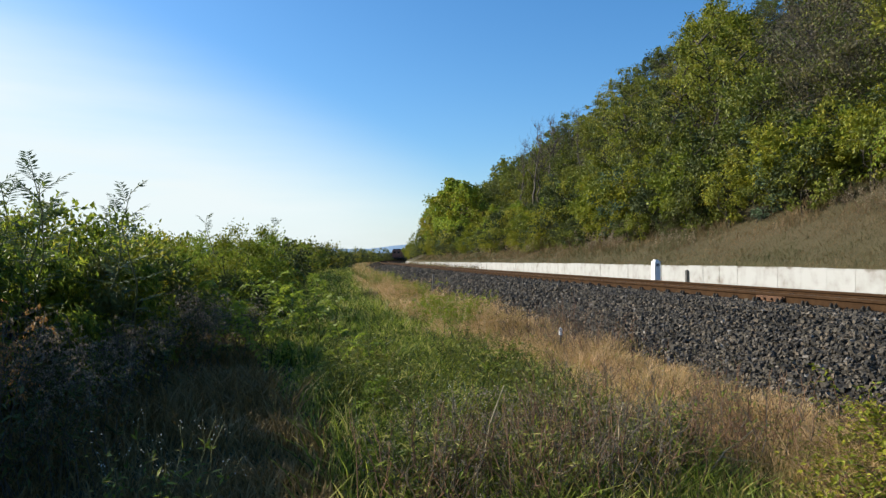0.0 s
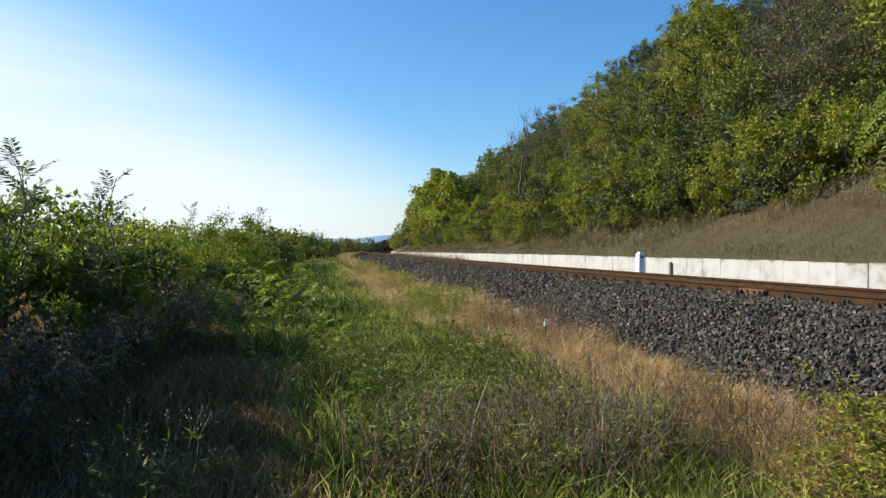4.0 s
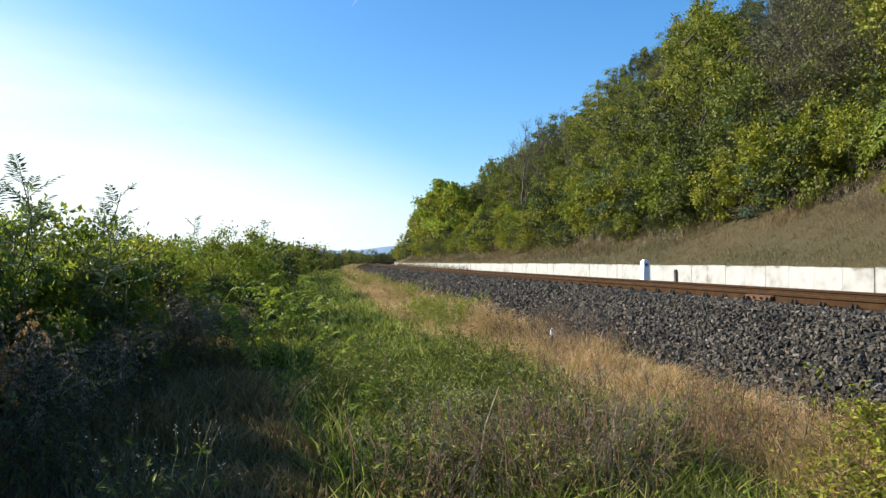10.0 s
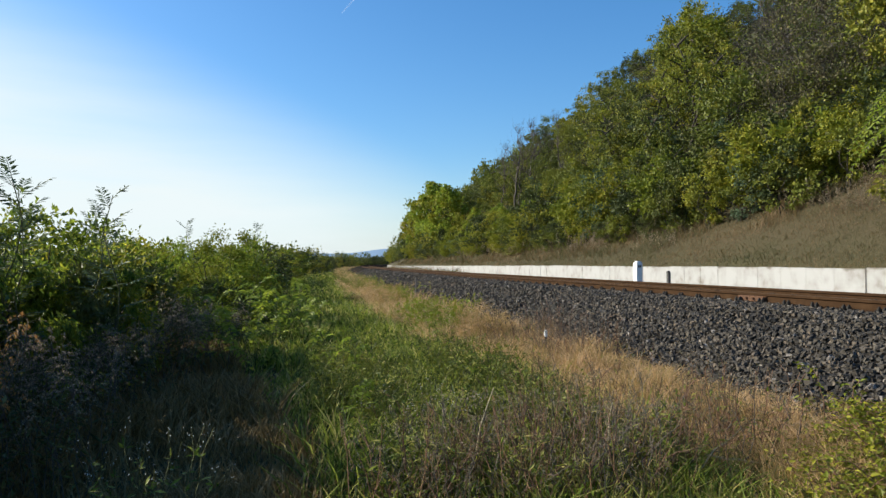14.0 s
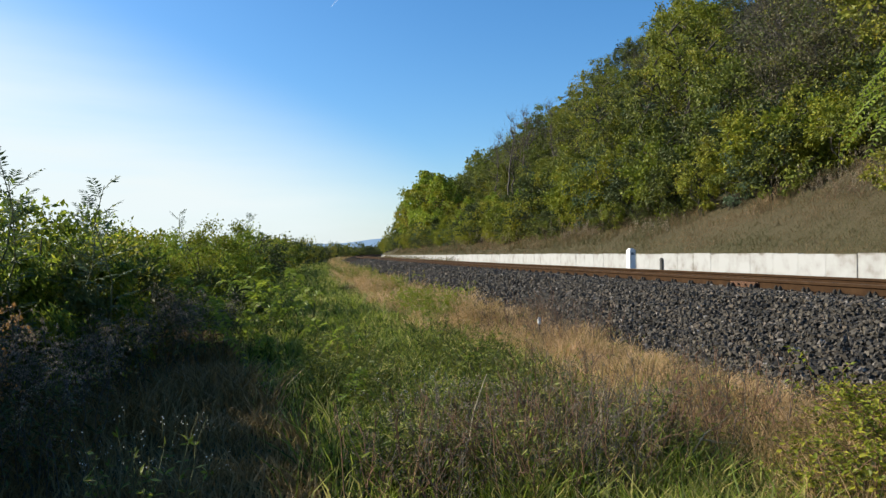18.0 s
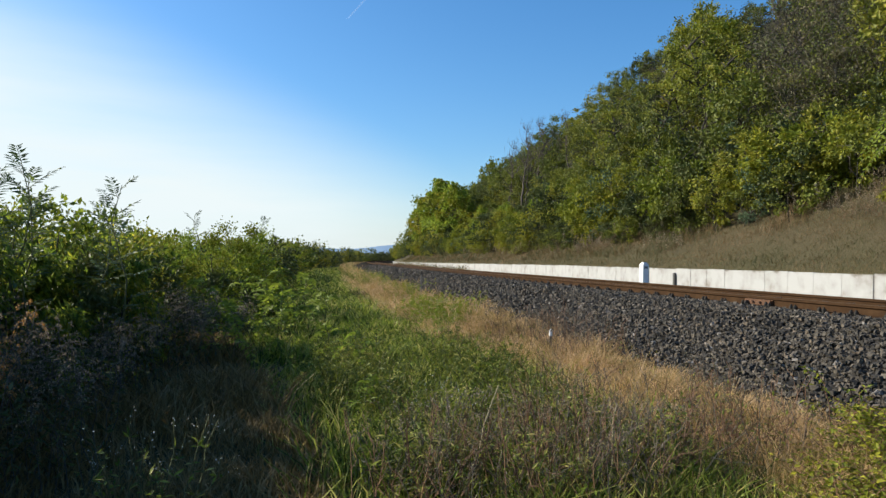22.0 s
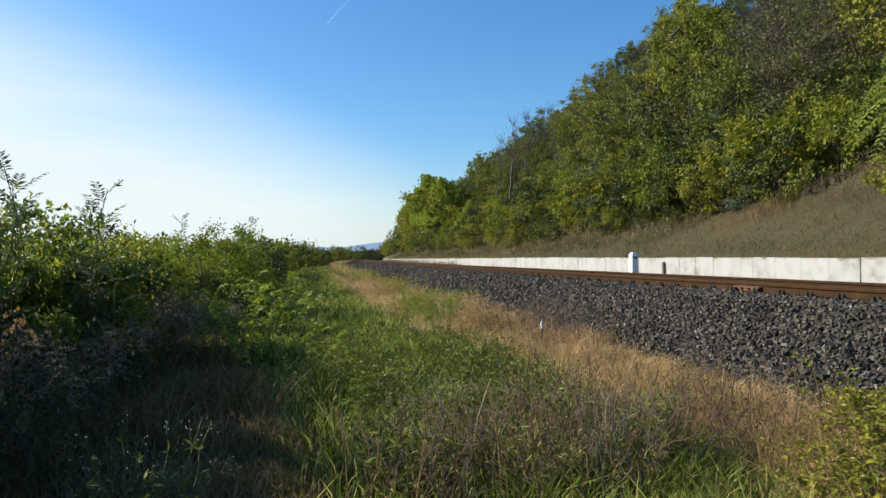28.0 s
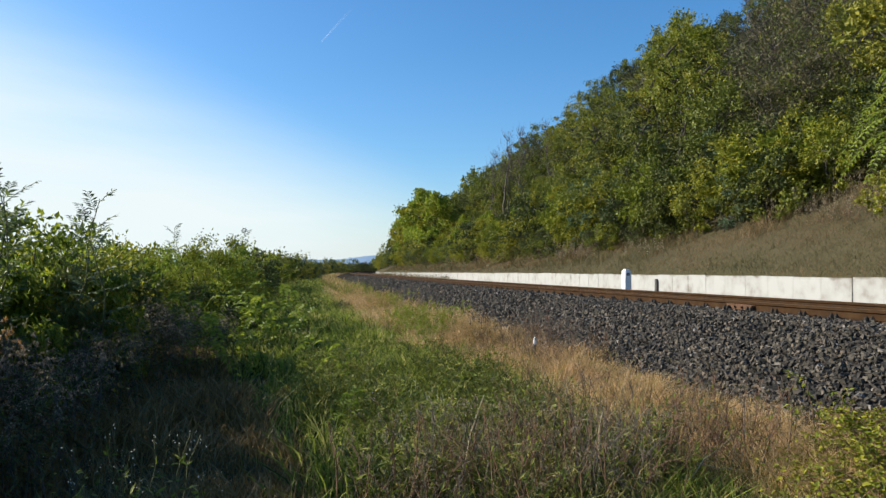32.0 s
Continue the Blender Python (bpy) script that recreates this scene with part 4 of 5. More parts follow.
def open_tree(name, seed, height, radius, leaf, per, mats, label, limbs=13, low=0.34, bark=None, girth=0.013):
    """A slender tree whose dark trunk and limbs show between separate tufts of leaves."""
    rng = np.random.default_rng(seed)
    root = tagged(new(name), label, "tree")
    tw = Twigs()
    top = np.array([rng.normal(0, 0.08) * height, rng.normal(0, 0.08) * height, height * 0.93])
    trunk = wander(rng, (0, 0, -0.3), top, 11, 0.018)
    tw.add(trunk, girth * height, 0.015, 6)
    cen, rad = [top], [0.16 * radius]
    for i in range(limbs):
        h = low + (1 - low) * (i + rng.uniform(0.1, 0.9)) / limbs
        p = trunk[int(h * 10)]
        a = i * 2.4 + rng.normal(0, 0.4)
        ln = radius * rng.uniform(0.65, 1.1) * (1.15 - 0.65 * h)
        tip = p + np.array([math.cos(a) * ln, math.sin(a) * ln, ln * rng.uniform(0.35, 0.95)])
        limb = wander(rng, p, tip, 6, 0.06)
        tw.add(limb, girth * height * 0.42, 0.008, 4)
        for q in (limb[3], limb[4], limb[5], limb[5]):
            c = q + rng.normal(0, 0.14, 3) * radius
            tw.add(wander(rng, q, c, 3, 0.08), 0.012, 0.004, 3)
            cen.append(c), rad.append(rng.uniform(0.12, 0.25) * radius)
    part("trunk", tw.mesh(name + "_wood", bark or M_BARK), None, root)
    cen, rad = np.array(cen), np.array(rad)
    for j, mat in enumerate(mats):
        pick = rng.choice(np.arange(len(cen))[j::len(mats)], per // len(mats))
        n = len(pick)
        off = unit(rng.normal(0, 1, (n, 3))) * np.abs(rng.normal(0.6, 0.33, n))[:, None]
        base = cen[pick] + off * rad[pick][:, None] * np.array([1, 1, 0.75])
        way = unit(off * 0.5 + rng.normal(0, 0.6, (n, 3)) + np.array([0, 0, -0.35]))
        face = unit(off * 0.9 + rng.normal(0, 0.4, (n, 3)) + np.array([0, 0, 0.3]))
        ln = leaf * rng.uniform(0.6, 1.25, n)
        part("crown" if j == 0 else "foliage", leaf_mesh(name + "_leaves", base, way, face, ln, ln * rng.uniform(0.5, 0.75, n), mat), None, root)
    return root


HILL_KINDS += [
    open_tree("open_robinia", 61, 9.0, 2.6, 0.19, 2100, [L_MID, L_YELLOW], "open-crowned robinia with a dark trunk showing", girth=0.019),
    open_tree("slender_oak", 62, 7.5, 2.2, 0.19, 1700, [L_DARK, L_MID], "slender dark oak with bare lower limbs", limbs=11, girth=0.018),
    open_tree("leafless_thicket", 63, 4.6, 2.6, 0.11, 1300, [L_GREY_LEAF, L_DARK], "grey-brown nearly leafless thicket on the slope", limbs=26, low=0.05, bark=M_GREY_WOOD, girth=0.009),
    shrub("golden_maple", 64, 6.5, 2.8, 0.24, 2600, [L_SHOOT, L_YELLOW], "maple tree in bright yellow-green leaf", "tree", clumps=30, bottom=0.9, stems=3, wide=(0.6, 0.85)),
]
UPPER_KINDS = [
    shrub("upper_robinia", 24, 7.4, 3.0, 0.21, 2100, [L_MID], "green robinia tree high on the slope", "tree", clumps=32, bottom=1.0, stems=3, wide=(0.6, 0.85)),
    shrub("upper_thorn", 25, 5.0, 2.8, 0.19, 1300, [L_GREY_LEAF, L_DARK], "thin grey-brown bush high on the slope", "bush", clumps=44, bottom=0.3, bark=M_GREY_WOOD, twigs=80),
    shrub("upper_maple", 26, 6.4, 2.8, 0.21, 2000, [L_YELLOW, L_MID], "yellowing tree high on the slope", "tree", clumps=30, bottom=0.6, stems=3, wide=(0.6, 0.85)),
    shrub("upper_oak", 27, 6.6, 2.9, 0.21, 2100, [L_DARK], "dark green oak tree high on the slope", "tree", clumps=30, bottom=0.6, stems=3, wide=(0.6, 0.85)),
]
FAR_KINDS = [
    shrub("far_oak", 21, 7.0, 3.4, 0.46, 740, [L_MID], "green tree on the far end of the slope", "tree", clumps=34, bottom=0.6, stems=3),
    shrub("far_thorn", 22, 5.5, 3.0, 0.44, 700, [L_DARK], "dark green bush on the far end of the slope", "bush", clumps=30, bottom=0.1),
    shrub("far_elder", 23, 5.2, 3.0, 0.44, 700, [L_YELLOW], "yellowing bush on the far end of the slope", "bush", clumps=30, bottom=0.1),
]


def again(ob, m):
    """A copy at the pose m, whatever the size of the first one."""
    return copy_thing(ob, m @ Matrix.Diagonal((1 / ob.scale[0], 1 / ob.scale[1], 1 / ob.scale[2], 1)))


def plant(kinds, spots, group, seed):
    """Sets the first of each kind at its first place and copies it to the rest."""
    used = set()
    rng = random.Random(seed)
    for k, u, y, size, tall in spots:
        m = put(bx(u, y), y, float(ground_z(u, y)) - 0.05, rng.uniform(0, 360), size, tall)
        if k in used:
            again(kinds[k], m)
        else:
            used.add(k)
            kinds[k].matrix_basis = m
            tagged(kinds[k], group=group)
            continue


def bare_zone(u, y):
    """The grey-brown, half bare stretch high on the near slope."""
    az = math.degrees(math.atan2(bx(u, y), y))
    return 33.0 < az < 42.5 and u > 20.6


def build_hillside():
    rng = random.Random(8)
    spots, upper = [], []
    y = 12.0
    while y < 112:
        u = edge_u(y) + rng.uniform(0.2, 1.6)
        row = 0
        while u < min(56, 1.08 * y + 6):
            if row == 0:
                k = rng.choice((1, 2, 2, 3, 5, 1, 2, 7))
            else:
                k = rng.choice((0, 0, 0, 1, 2, 3, 5, 6, 1)) if y < 44 or rng.random() < 0.4 else rng.choice((4, 4, 4, 5, 0, 2))
                if row > 1 and 30 < y < 64 and rng.random() < 0.3:
                    k = rng.choice((9, 10))
            if bare_zone(u, y):
                k = rng.choice((11, 4, 11, 11, 4, 11))
            s = rng.uniform(0.75, 1.15) * (0.84 if row == 0 else 1.0) * (0.76 if 44 < y < 90 and row > 0 else 1.0)
            place = (u + rng.uniform(-0.7, 0.7), y + rng.uniform(-1.5, 1.5), s, rng.uniform(0.85, 1.15))
            if u > 31 or y > 66 and row > 1:
                upper.append((rng.choice((1, 1, 1, 1, 1) if bare_zone(u, y) and u < 44 else (0, 0, 3, 1, 2)), place[0], place[1], place[2], place[3] * (1.14 if y < 46 else 0.88)))
            else:
                spots.append((k, *place))
            u += rng.uniform(3.0, 4.4) * (1.0 if u < 27 else 1.25)
            row += 1
        y += 3.4
    yy = 12.5
    while yy < 112:
        spots.append((rng.choice((2, 1, 2, 3, 5, 7, 1)), edge_u(yy) + rng.uniform(-0.2, 0.7), yy, rng.uniform(0.38, 0.68), rng.uniform(0.8, 1.1)))
        yy += rng.uniform(1.3, 2.4)
    for u, yy, size in ((15.8, 84, 1.35), (16.6, 92, 1.5), (17.4, 100, 1.55), (16.0, 106, 1.3), (18.5, 110, 1.6), (15.9, 116, 1.2)):
        spots.append((12, u, yy, size, 1.0))
    for k, u, yy, size in ((7, 15.9, 16.25, 0.42), (12, 16.2, 70.0, 0.5), (12, 17.6, 64.0, 0.6), (12, 18.6, 49.0, 0.6), (12, 17.8, 54.0, 0.55), (7, 20.4, 22.2, 0.66), (7, 19.6, 20.2, 0.55), (7, 18.3, 25.6, 0.55), (7, 17.2, 37.0, 0.6), (7, 15.6, 52.0, 0.7), (12, 17.0, 60.0, 0.55), (12, 16.0, 66.0, 0.5), (12, 19.5, 56.0, 0.6), (7, 16.2, 58.0, 0.8), (12, 18.0, 74.0, 0.6),
                           (8, 23.8, 41.5, 0.76), (8, 25.0, 43.5, 0.97), (8, 26.6, 45.0, 1.0), (9, 22.2, 39.5, 0.86), (8, 25.4, 41.0, 0.9),
                           (9, 22.6, 37.6, 1.0), (9, 21.0, 36.0, 0.85), (10, 20.2, 39.0, 0.95), (10, 19.2, 36.5, 0.8), (9, 19.4, 44.0, 0.8), (10, 18.6, 41.5, 0.85), (9, 20.6, 47.0, 0.8), (8, 27.5, 47.0, 0.95), (9, 22.0, 33.2, 0.75),
                           (11, 24.0, 30.0, 1.2), (4, 26.0, 33.0, 1.3), (4, 23.5, 28.0, 1.1), (4, 27.0, 36.0, 1.25), (11, 25.0, 31.5, 1.1), (4, 28.5, 36.0, 1.25), (4, 30.0, 38.5, 1.3), (4, 22.8, 26.6, 1.1), (11, 22.4, 30.6, 1.1), (4, 21.6, 28.2, 1.0), (11, 23.0, 25.5, 1.0),
                           (3, 17.0, 47.0, 1.0), (2, 15.9, 48.5, 0.8), (2, 16.6, 44.6, 0.7), (2, 16.5, 40.5, 0.8), (2, 17.5, 36.6, 0.9), (6, 18.6, 44.5, 0.7), (6, 17.8, 50.5, 0.6), (2, 19.0, 40.2, 0.9), (2, 16.2, 54.0, 0.8), (6, 19.6, 37.4, 0.7), (6, 18.4, 38.2, 0.62), (1, 18.2, 33.4, 0.95), (5, 19.7, 30.3, 0.95), (3, 17.2, 29.6, 0.85), (3, 16.7, 33.2, 0.7), (2, 18.1, 26.4, 0.8), (1, 18.7, 23.8, 0.85), (2, 18.7, 21.9, 0.62),
                           (3, 20.2, 27.6, 0.8), (1, 19.5, 31.9, 0.9), (3, 20.4, 21.8, 0.8), (2, 19.6, 20.4, 0.7), (1, 18.6, 27.6, 0.72), (1, 17.4, 35.0, 0.8), (2, 17.0, 43.0, 0.8)):
        spots.append((k, u, yy, size, 1.0))
    spots.append((9, 24.5, 42.0, 0.8, 1.45))
    plant(HILL_KINDS, spots, "trees and bushes of the slope", 2)
    plant(UPPER_KINDS, upper, "trees high on the slope", 4)
    spots = []
    while y < 245:
        u = (15.0 if y < 140 else 14.1) + rng.uniform(0.0, 1.0)
        row = 0
        while u < 40:
            spots.append((rng.choice((0, 0, 1, 1, 2)), u, y + rng.uniform(-2, 2), rng.uniform(0.7, 1.1) * (0.75 if row == 0 else 1), rng.uniform(0.85, 1.1)))
            u += rng.uniform(4.5, 7)
            row += 1
        y += 6.5
    for k in range(12):
        spots.append((rng.choice((0, 1)), 13.9 + rng.uniform(0, 0.5), 135 + 7.5 * k, rng.uniform(0.32, 0.5), 1.0))
    plant(FAR_KINDS, spots, "trees of the far slope", 3)


build_hillside()


def bare_tree(name, seed, height, label):
    rng = np.random.default_rng(seed)
    root = tagged(new(name), label, "tree")
    tw = Twigs()
    trunk = wander(rng, (0, 0, -0.2), (0.3, 0.2, height), 10, 0.02)
    tw.add(trunk, 0.09, 0.01, 6)
    for i in range(34):
        h = rng.uniform(0.35, 0.98)
        p = trunk[int(h * 9)]
        a = rng.uniform(0, 6.28)
        ln = height * 0.28 * (1.15 - h)
        tip = p + np.array([math.cos(a) * ln, math.sin(a) * ln, ln * rng.uniform(0.8, 1.8)])
        br = wander(rng, p, tip, 6, 0.05)
        tw.add(br, 0.02, 0.005, 4)
        for j in range(4):
            q = br[rng.integers(2, 6)]
            tw.add(wander(rng, q, q + rng.normal(0, 0.22, 3) + np.array([0, 0, 0.3]), 4, 0.08), 0.008, 0.003, 3)
    part("trunk", tw.mesh(name + "_wood", M_TWIG), None, root)
    return root


BARE = bare_tree("bare_tree", 4, 6.5, "nearly bare grey tree above the slope")


def build_bare():
    BARE.matrix_basis = put(bx(22.2, 68), 68, 9.0, 30, 1.0)
    for u, y, s in ((20.8, 70, 1.3), (21.8, 68, 1.2), (20.0, 72, 1.15), (21.5, 71, 1.0), (23.5, 64, 1.0), (28, 40, 1.0), (31, 38, 1.1), (26, 50, 0.8)):
        copy_thing(BARE, put(bx(u, y), y, float(ground_z(u, y)) + 1.0, u * 50, s))


build_bare()

# ---- the hedge beside the path ----
HEDGE_KINDS = [
    shrub("elm_bush", 31, 2.3, 1.35, 0.078, 10400, [L_SUN, L_YELLOW], "leafy green elm bush beside the path", "bush", clumps=52, bottom=0.1, stems=6, wide=(0.48, 0.7), loose=True),
    shrub("privet_bush", 32, 2.6, 1.6, 0.06, 15000, [L_YELLOW, L_SHOOT], "sunlit yellow-green bush beside the path", "bush", clumps=60, bottom=0.1, stems=3, wide=(0.48, 0.7), loose=True),
    shrub("bramble_bush", 33, 1.9, 1.5, 0.085, 8600, [L_SUN, L_DARK], "dark bramble bush beside the path", "bush", clumps=55, bottom=0.05, stems=8, bark=M_TWIG, wide=(0.48, 0.7), loose=True),
    shrub("bird_cherry", 37, 2.4, 1.4, 0.088, 14400, [L_HANG, L_SUN, L_DARK], "bird cherry bush with long hanging leaves beside the path", "bush", clumps=50, bottom=0.1, stems=6, wide=(0.26, 0.38), hang=True),
]
ROW_KINDS = [
    shrub("hedge_elm", 34, 2.4, 1.5, 0.14, 2000, [L_SUN, L_MID], "green elm bush of the hedge", "bush", clumps=60, bottom=0.1, stems=4, loose=True),
    shrub("hedge_privet", 35, 2.5, 1.6, 0.14, 2000, [L_YELLOW, L_SUN], "yellow-green privet bush of the hedge", "bush", clumps=60, bottom=0.1, stems=4, loose=True),
    shrub("hedge_thorn", 36, 2.6, 1.6, 0.13, 2000, [L_DARK], "dark green thorn bush of the hedge", "bush", clumps=60, bottom=0.1, stems=4, loose=True),
]


def hedge_edge(y):
    return float(np.interp(y, (0, 5, 12, 20, 30, 60, 110, 200, 500), (-2.4, -2.2, -1.7, -1.2, -0.7, -0.3, 0.8, 3.9, 4.4)))


def build_hedge():
    rng = random.Random(12)
    spots = [(3, -3.3, 6.15, 1.03, 1.08), (3, -2.85, 7.5, 0.92, 1.06), (0, -2.9, 9.2, 1.05, 1.0), (3, -2.3, 9.0, 0.85, 1.0), (2, -2.5, 10.8, 0.95, 1.12), (0, -2.9, 12.6, 1.05, 1.02),
             (1, -3.1, 15.5, 1.0, 0.97), (1, -1.5, 18.4, 1.04, 1.04), (0, -1.5, 20.9, 0.98, 0.9), (2, -1.3, 15.4, 0.8, 0.98), (1, -3.4, 20.5, 0.98, 0.94),
             # unseen left of the view; those at y 5-8 added to shade the path
             (0, -4.5, 5.2, 1.08, 0.98), (0, -4.5, 6.4, 1.1, 1.0), (0, -4.5, 7.6, 1.12, 1.0), (2, -4.6, 4.2, 1.0, 1.0), (0, -5.0, 2.6, 1.0, 1.0), (2, -3.8, 4.6, 0.95, 1.1), (0, -3.7, 5.6, 1.05, 1.0), (2, -3.6, 0.2, 1.0, 1.0), (0, -4.0, -2.0, 1.05, 1.0), (2, -3.6, -4.2, 1.0, 1.1), (0, -3.8, 1.5, 1.0, 0.95)]
    plant(HEDGE_KINDS, spots, "bushes of the hedge", 5)
    # row added behind the hedge to block low sun leaking through it
    spots = [(k % 3, u, yy, 1.1, 0.95) for k, (u, yy) in enumerate(((-5.4, 6.4), (-5.2, 8.6), (-5.0, 10.8), (-5.2, 13.2), (-5.0, 15.8), (-5.2, 18.2), (-4.6, 7.4), (-4.5, 9.8), (-4.6, 12.0), (-6.0, 4.0), (-4.8, 22.0), (-6.4, 9.4)))]
    y = 23.0
    while y < 64:
        u = hedge_edge(y) - 0.9
        for row in range(2):
            spots.append((rng.choice((0, 0, 1, 2)), u + rng.uniform(-0.4, 0.4), y + rng.uniform(-0.6, 0.6), rng.uniform(0.85, 1.15), rng.uniform(0.9, 1.1)))
            u -= 2.1
        y += 2.3
    plant(ROW_KINDS, spots, "bushes of the hedge row", 7)
    spots = []
    kinds = [again(k, Matrix()) for k in FAR_KINDS]
    for k, w in zip(kinds, ("green", "dark green", "yellowing")):
        k.name = "hedge_tree"
        tagged(k, w + " bushy tree of the far hedge", "tree")
    while y < 520:
        u = hedge_edge(y) - 1.6
        for row in range(2):
            spots.append((rng.choice((0, 1, 1, 2, 1)), u + rng.uniform(-0.6, 0.6), y + rng.uniform(-1, 1), rng.uniform(0.5, 0.68) * (1 + max(0, y - 170) / 300), rng.uniform(0.85, 1.1)))
            u -= 4.0
        y += 4.2 if y < 200 else 6
    plant(kinds, spots, "trees of the far hedge", 6)


build_hedge()


def build_saplings():
    a = sapling("tree_of_heaven", 41, 2.5, 16, 0.46, 0.078, L_BLUE, "tall green tree-of-heaven shoot above the hedge", low=0.42, pairs=8, droop=0.15, narrow=0.22, fwd=0.85, rise=0.45)
    a.matrix_basis = put(-2.3, 7.0, 0.0, 20, 0.96)
    for x, y, s, r in ((-1.68, 8.0, 0.92, 140), (-2.5, 6.7, 0.9, 240), (-2.4, 20.0, 1.06, 80), (-0.62, 18.6, 1.0, 200), (-2.62, 7.2, 0.91, 310), (-2.45, 6.5, 0.84, 95), (-2.8, 6.9, 0.9, 150), (-2.3, 7.2, 0.9, 60), (-1.9, 8.25, 0.84, 30), (-2.95, 6.4, 0.86, 10), (-3.1, 7.0, 0.94, 200)):
        again(a, put(x, y, 0.0, r, s))
    b = sapling("young_tree_of_heaven", 43, 1.05, 7, 1.0, 0.1, L_SHOOT, "low sunlit tree-of-heaven shoot at the path edge", low=0.3, pairs=10, droop=0.95, narrow=0.42, rise=0.95, hang=0.12)
    b.matrix_basis = put(-0.1, 13.4, 0.0, 0)
    for x, y, s, r in ((-0.6, 12.4, 1.05, 70), (0.4, 15.2, 1.15, 130), (-0.5, 14.8, 1.2, 250), (-0.75, 13.6, 1.1, 300), (0.15, 17.2, 1.2, 40), (0.7, 13.2, 0.9, 100),
                       (0.85, 9.0, 0.62, 20), (0.5, 9.8, 0.6, 220), (-0.1, 11.2, 0.8, 100), (-0.8, 10.6, 0.9, 160), (0.62, 6.6, 0.5, 300), (-1.25, 11.8, 1.1, 10)):
        copy_thing(b, put(x, y, 0.0, r, s, 1.0, (r % 30) - 14))
    c = sapling("ash_sapling", 47, 3.05, 18, 0.7, 0.055, L_SHOOT, "slender yellow-green ash sapling beside the ballast", low=0.79, pairs=19, droop=0.9, narrow=0.38)
    c.matrix_basis = put(5.0, 4.82, 0.25, 60)
    d = trailing_bush("dogwood_shrub", 48, 34, 0.48, 0.44, 0.052, L_LIME, "low yellow-green shrub with pointed leaves at the ballast foot")
    d.matrix_basis = put(3.95, 4.25, 0.06, 10)
    for x, y, s, r in ((3.5, 3.75, 0.95, 80), (4.2, 4.65, 1.0, 150), (4.15, 4.1, 1.05, 33), (3.75, 3.65, 0.9, 290), (4.5, 5.1, 0.85, 140), (3.35, 4.1, 0.7, 200), (3.95, 3.8, 1.0, 60), (4.0, 4.45, 1.0, 120), (3.65, 4.0, 0.95, 250), (4.35, 4.45, 1.0, 310), (3.85, 3.5, 0.9, 20), (3.2, 3.7, 0.8, 130), (3.6, 4.4, 0.8, 70), (2.95, 3.5, 0.85, 300), (2.75, 3.4, 0.7, 170), (3.05, 3.3, 0.95, 40)):
        copy_thing(d, put(x + 0.08, y, 0.05, r, s))
    e = trailing_bush("ballast_creeper", 49, 5, 0.66, 0.25, 0.06, L_YELLOW, "upright leafy shoots at the ballast foot")
    e.matrix_basis = put(4.42, 5.25, 0.15, 40)


build_saplings()


# ---- herbs ----
def herb(name, seed, stems, height, spread, stem_mat, head_mat, label, head=0.10, head_count=24, leaf_mat=None, leaves=8, leaf=0.07, plume=0.25, size=0.02, leaf_w=0.3, head_w=0.6, side=0):
    """A clump of upright stalks with seed heads or flowers at the top, and a few leaves."""
    rng = np.random.default_rng(seed)
    root = tagged(new(name), label, "wild plant")
    tw = Twigs()
    hb, hw, lb, lw = [], [], [], []
    for s in range(stems):
        b = np.append(rng.normal(0, spread * 0.5, 2), -0.03)
        t = np.append(b[:2] + rng.normal(0, spread * 0.6, 2), height * rng.uniform(0.65, 1.1))
        p = wander(rng, b, t, 6, 0.05 if side else 0.025)
        tw.add(p, 0.0045, 0.0018, 3)
        for k in range(side):
            q = p[rng.integers(2, 5)]
            w = q + np.append(rng.normal(0, 0.09, 2), rng.uniform(0.06, 0.2))
            tw.add(wander(rng, q, w, 4, 0.08), 0.003, 0.0015, 3)
            hb.append(w + rng.normal(0, 0.014, (6, 3)))
            hw.append(rng.normal(0, 0.6, (6, 3)) + np.array([0, 0, 0.6]))
        n = head_count
        along = rng.uniform(0, 1, n)
        hb.append(t + np.array([0, 0, -plume * height]) * along[:, None] * np.array([[1, 1, 1]]) + rng.normal(0, head, (n, 3)) * (0.25 + 0.75 * along[:, None]))
        hw.append(rng.normal(0, 0.6, (n, 3)) + np.array([0, 0, 0.6]))
        for k in range(leaves):
            q = p[rng.integers(1, 5)]
            lb.append(q)
            lw.append(rng.normal(0, 1, 3) * np.array([1, 1, 0.4]) + np.array([0, 0, 0.3]))
    tagged(part("stalk", tw.mesh(name + "_stalks", stem_mat), None, root), kind="stuff")
    hb, hw = np.concatenate(hb), np.concatenate(hw)
    tagged(part("seed_head", leaf_mesh(name + "_heads", hb, hw, rng.normal(0, 1, hb.shape), size * rng.uniform(0.6, 1.4, len(hb)), size * head_w, head_mat), None, root), kind="stuff")
    if leaf_mat:
        lb, lw = np.array(lb), np.array(lw)
        part("foliage", leaf_mesh(name + "_leaves", lb, lw, rng.normal(0, 0.5, lb.shape) + np.array([0, 0, 1]), leaf * rng.uniform(0.6, 1.3, len(lb)), leaf * leaf_w, leaf_mat), None, root)
    return root


def strew(ob, spots, group, seed, low=0.8, high=1.2):
    rng = random.Random(seed)
    for i, (u, y) in enumerate(spots):
        m = put(bx(u, y), y, float(ground_z(u, y)), rng.uniform(0, 360), rng.uniform(low, high))
        if i == 0:
            ob.matrix_basis = m
            tagged(ob, group=group)
        else:
            again(ob, m)


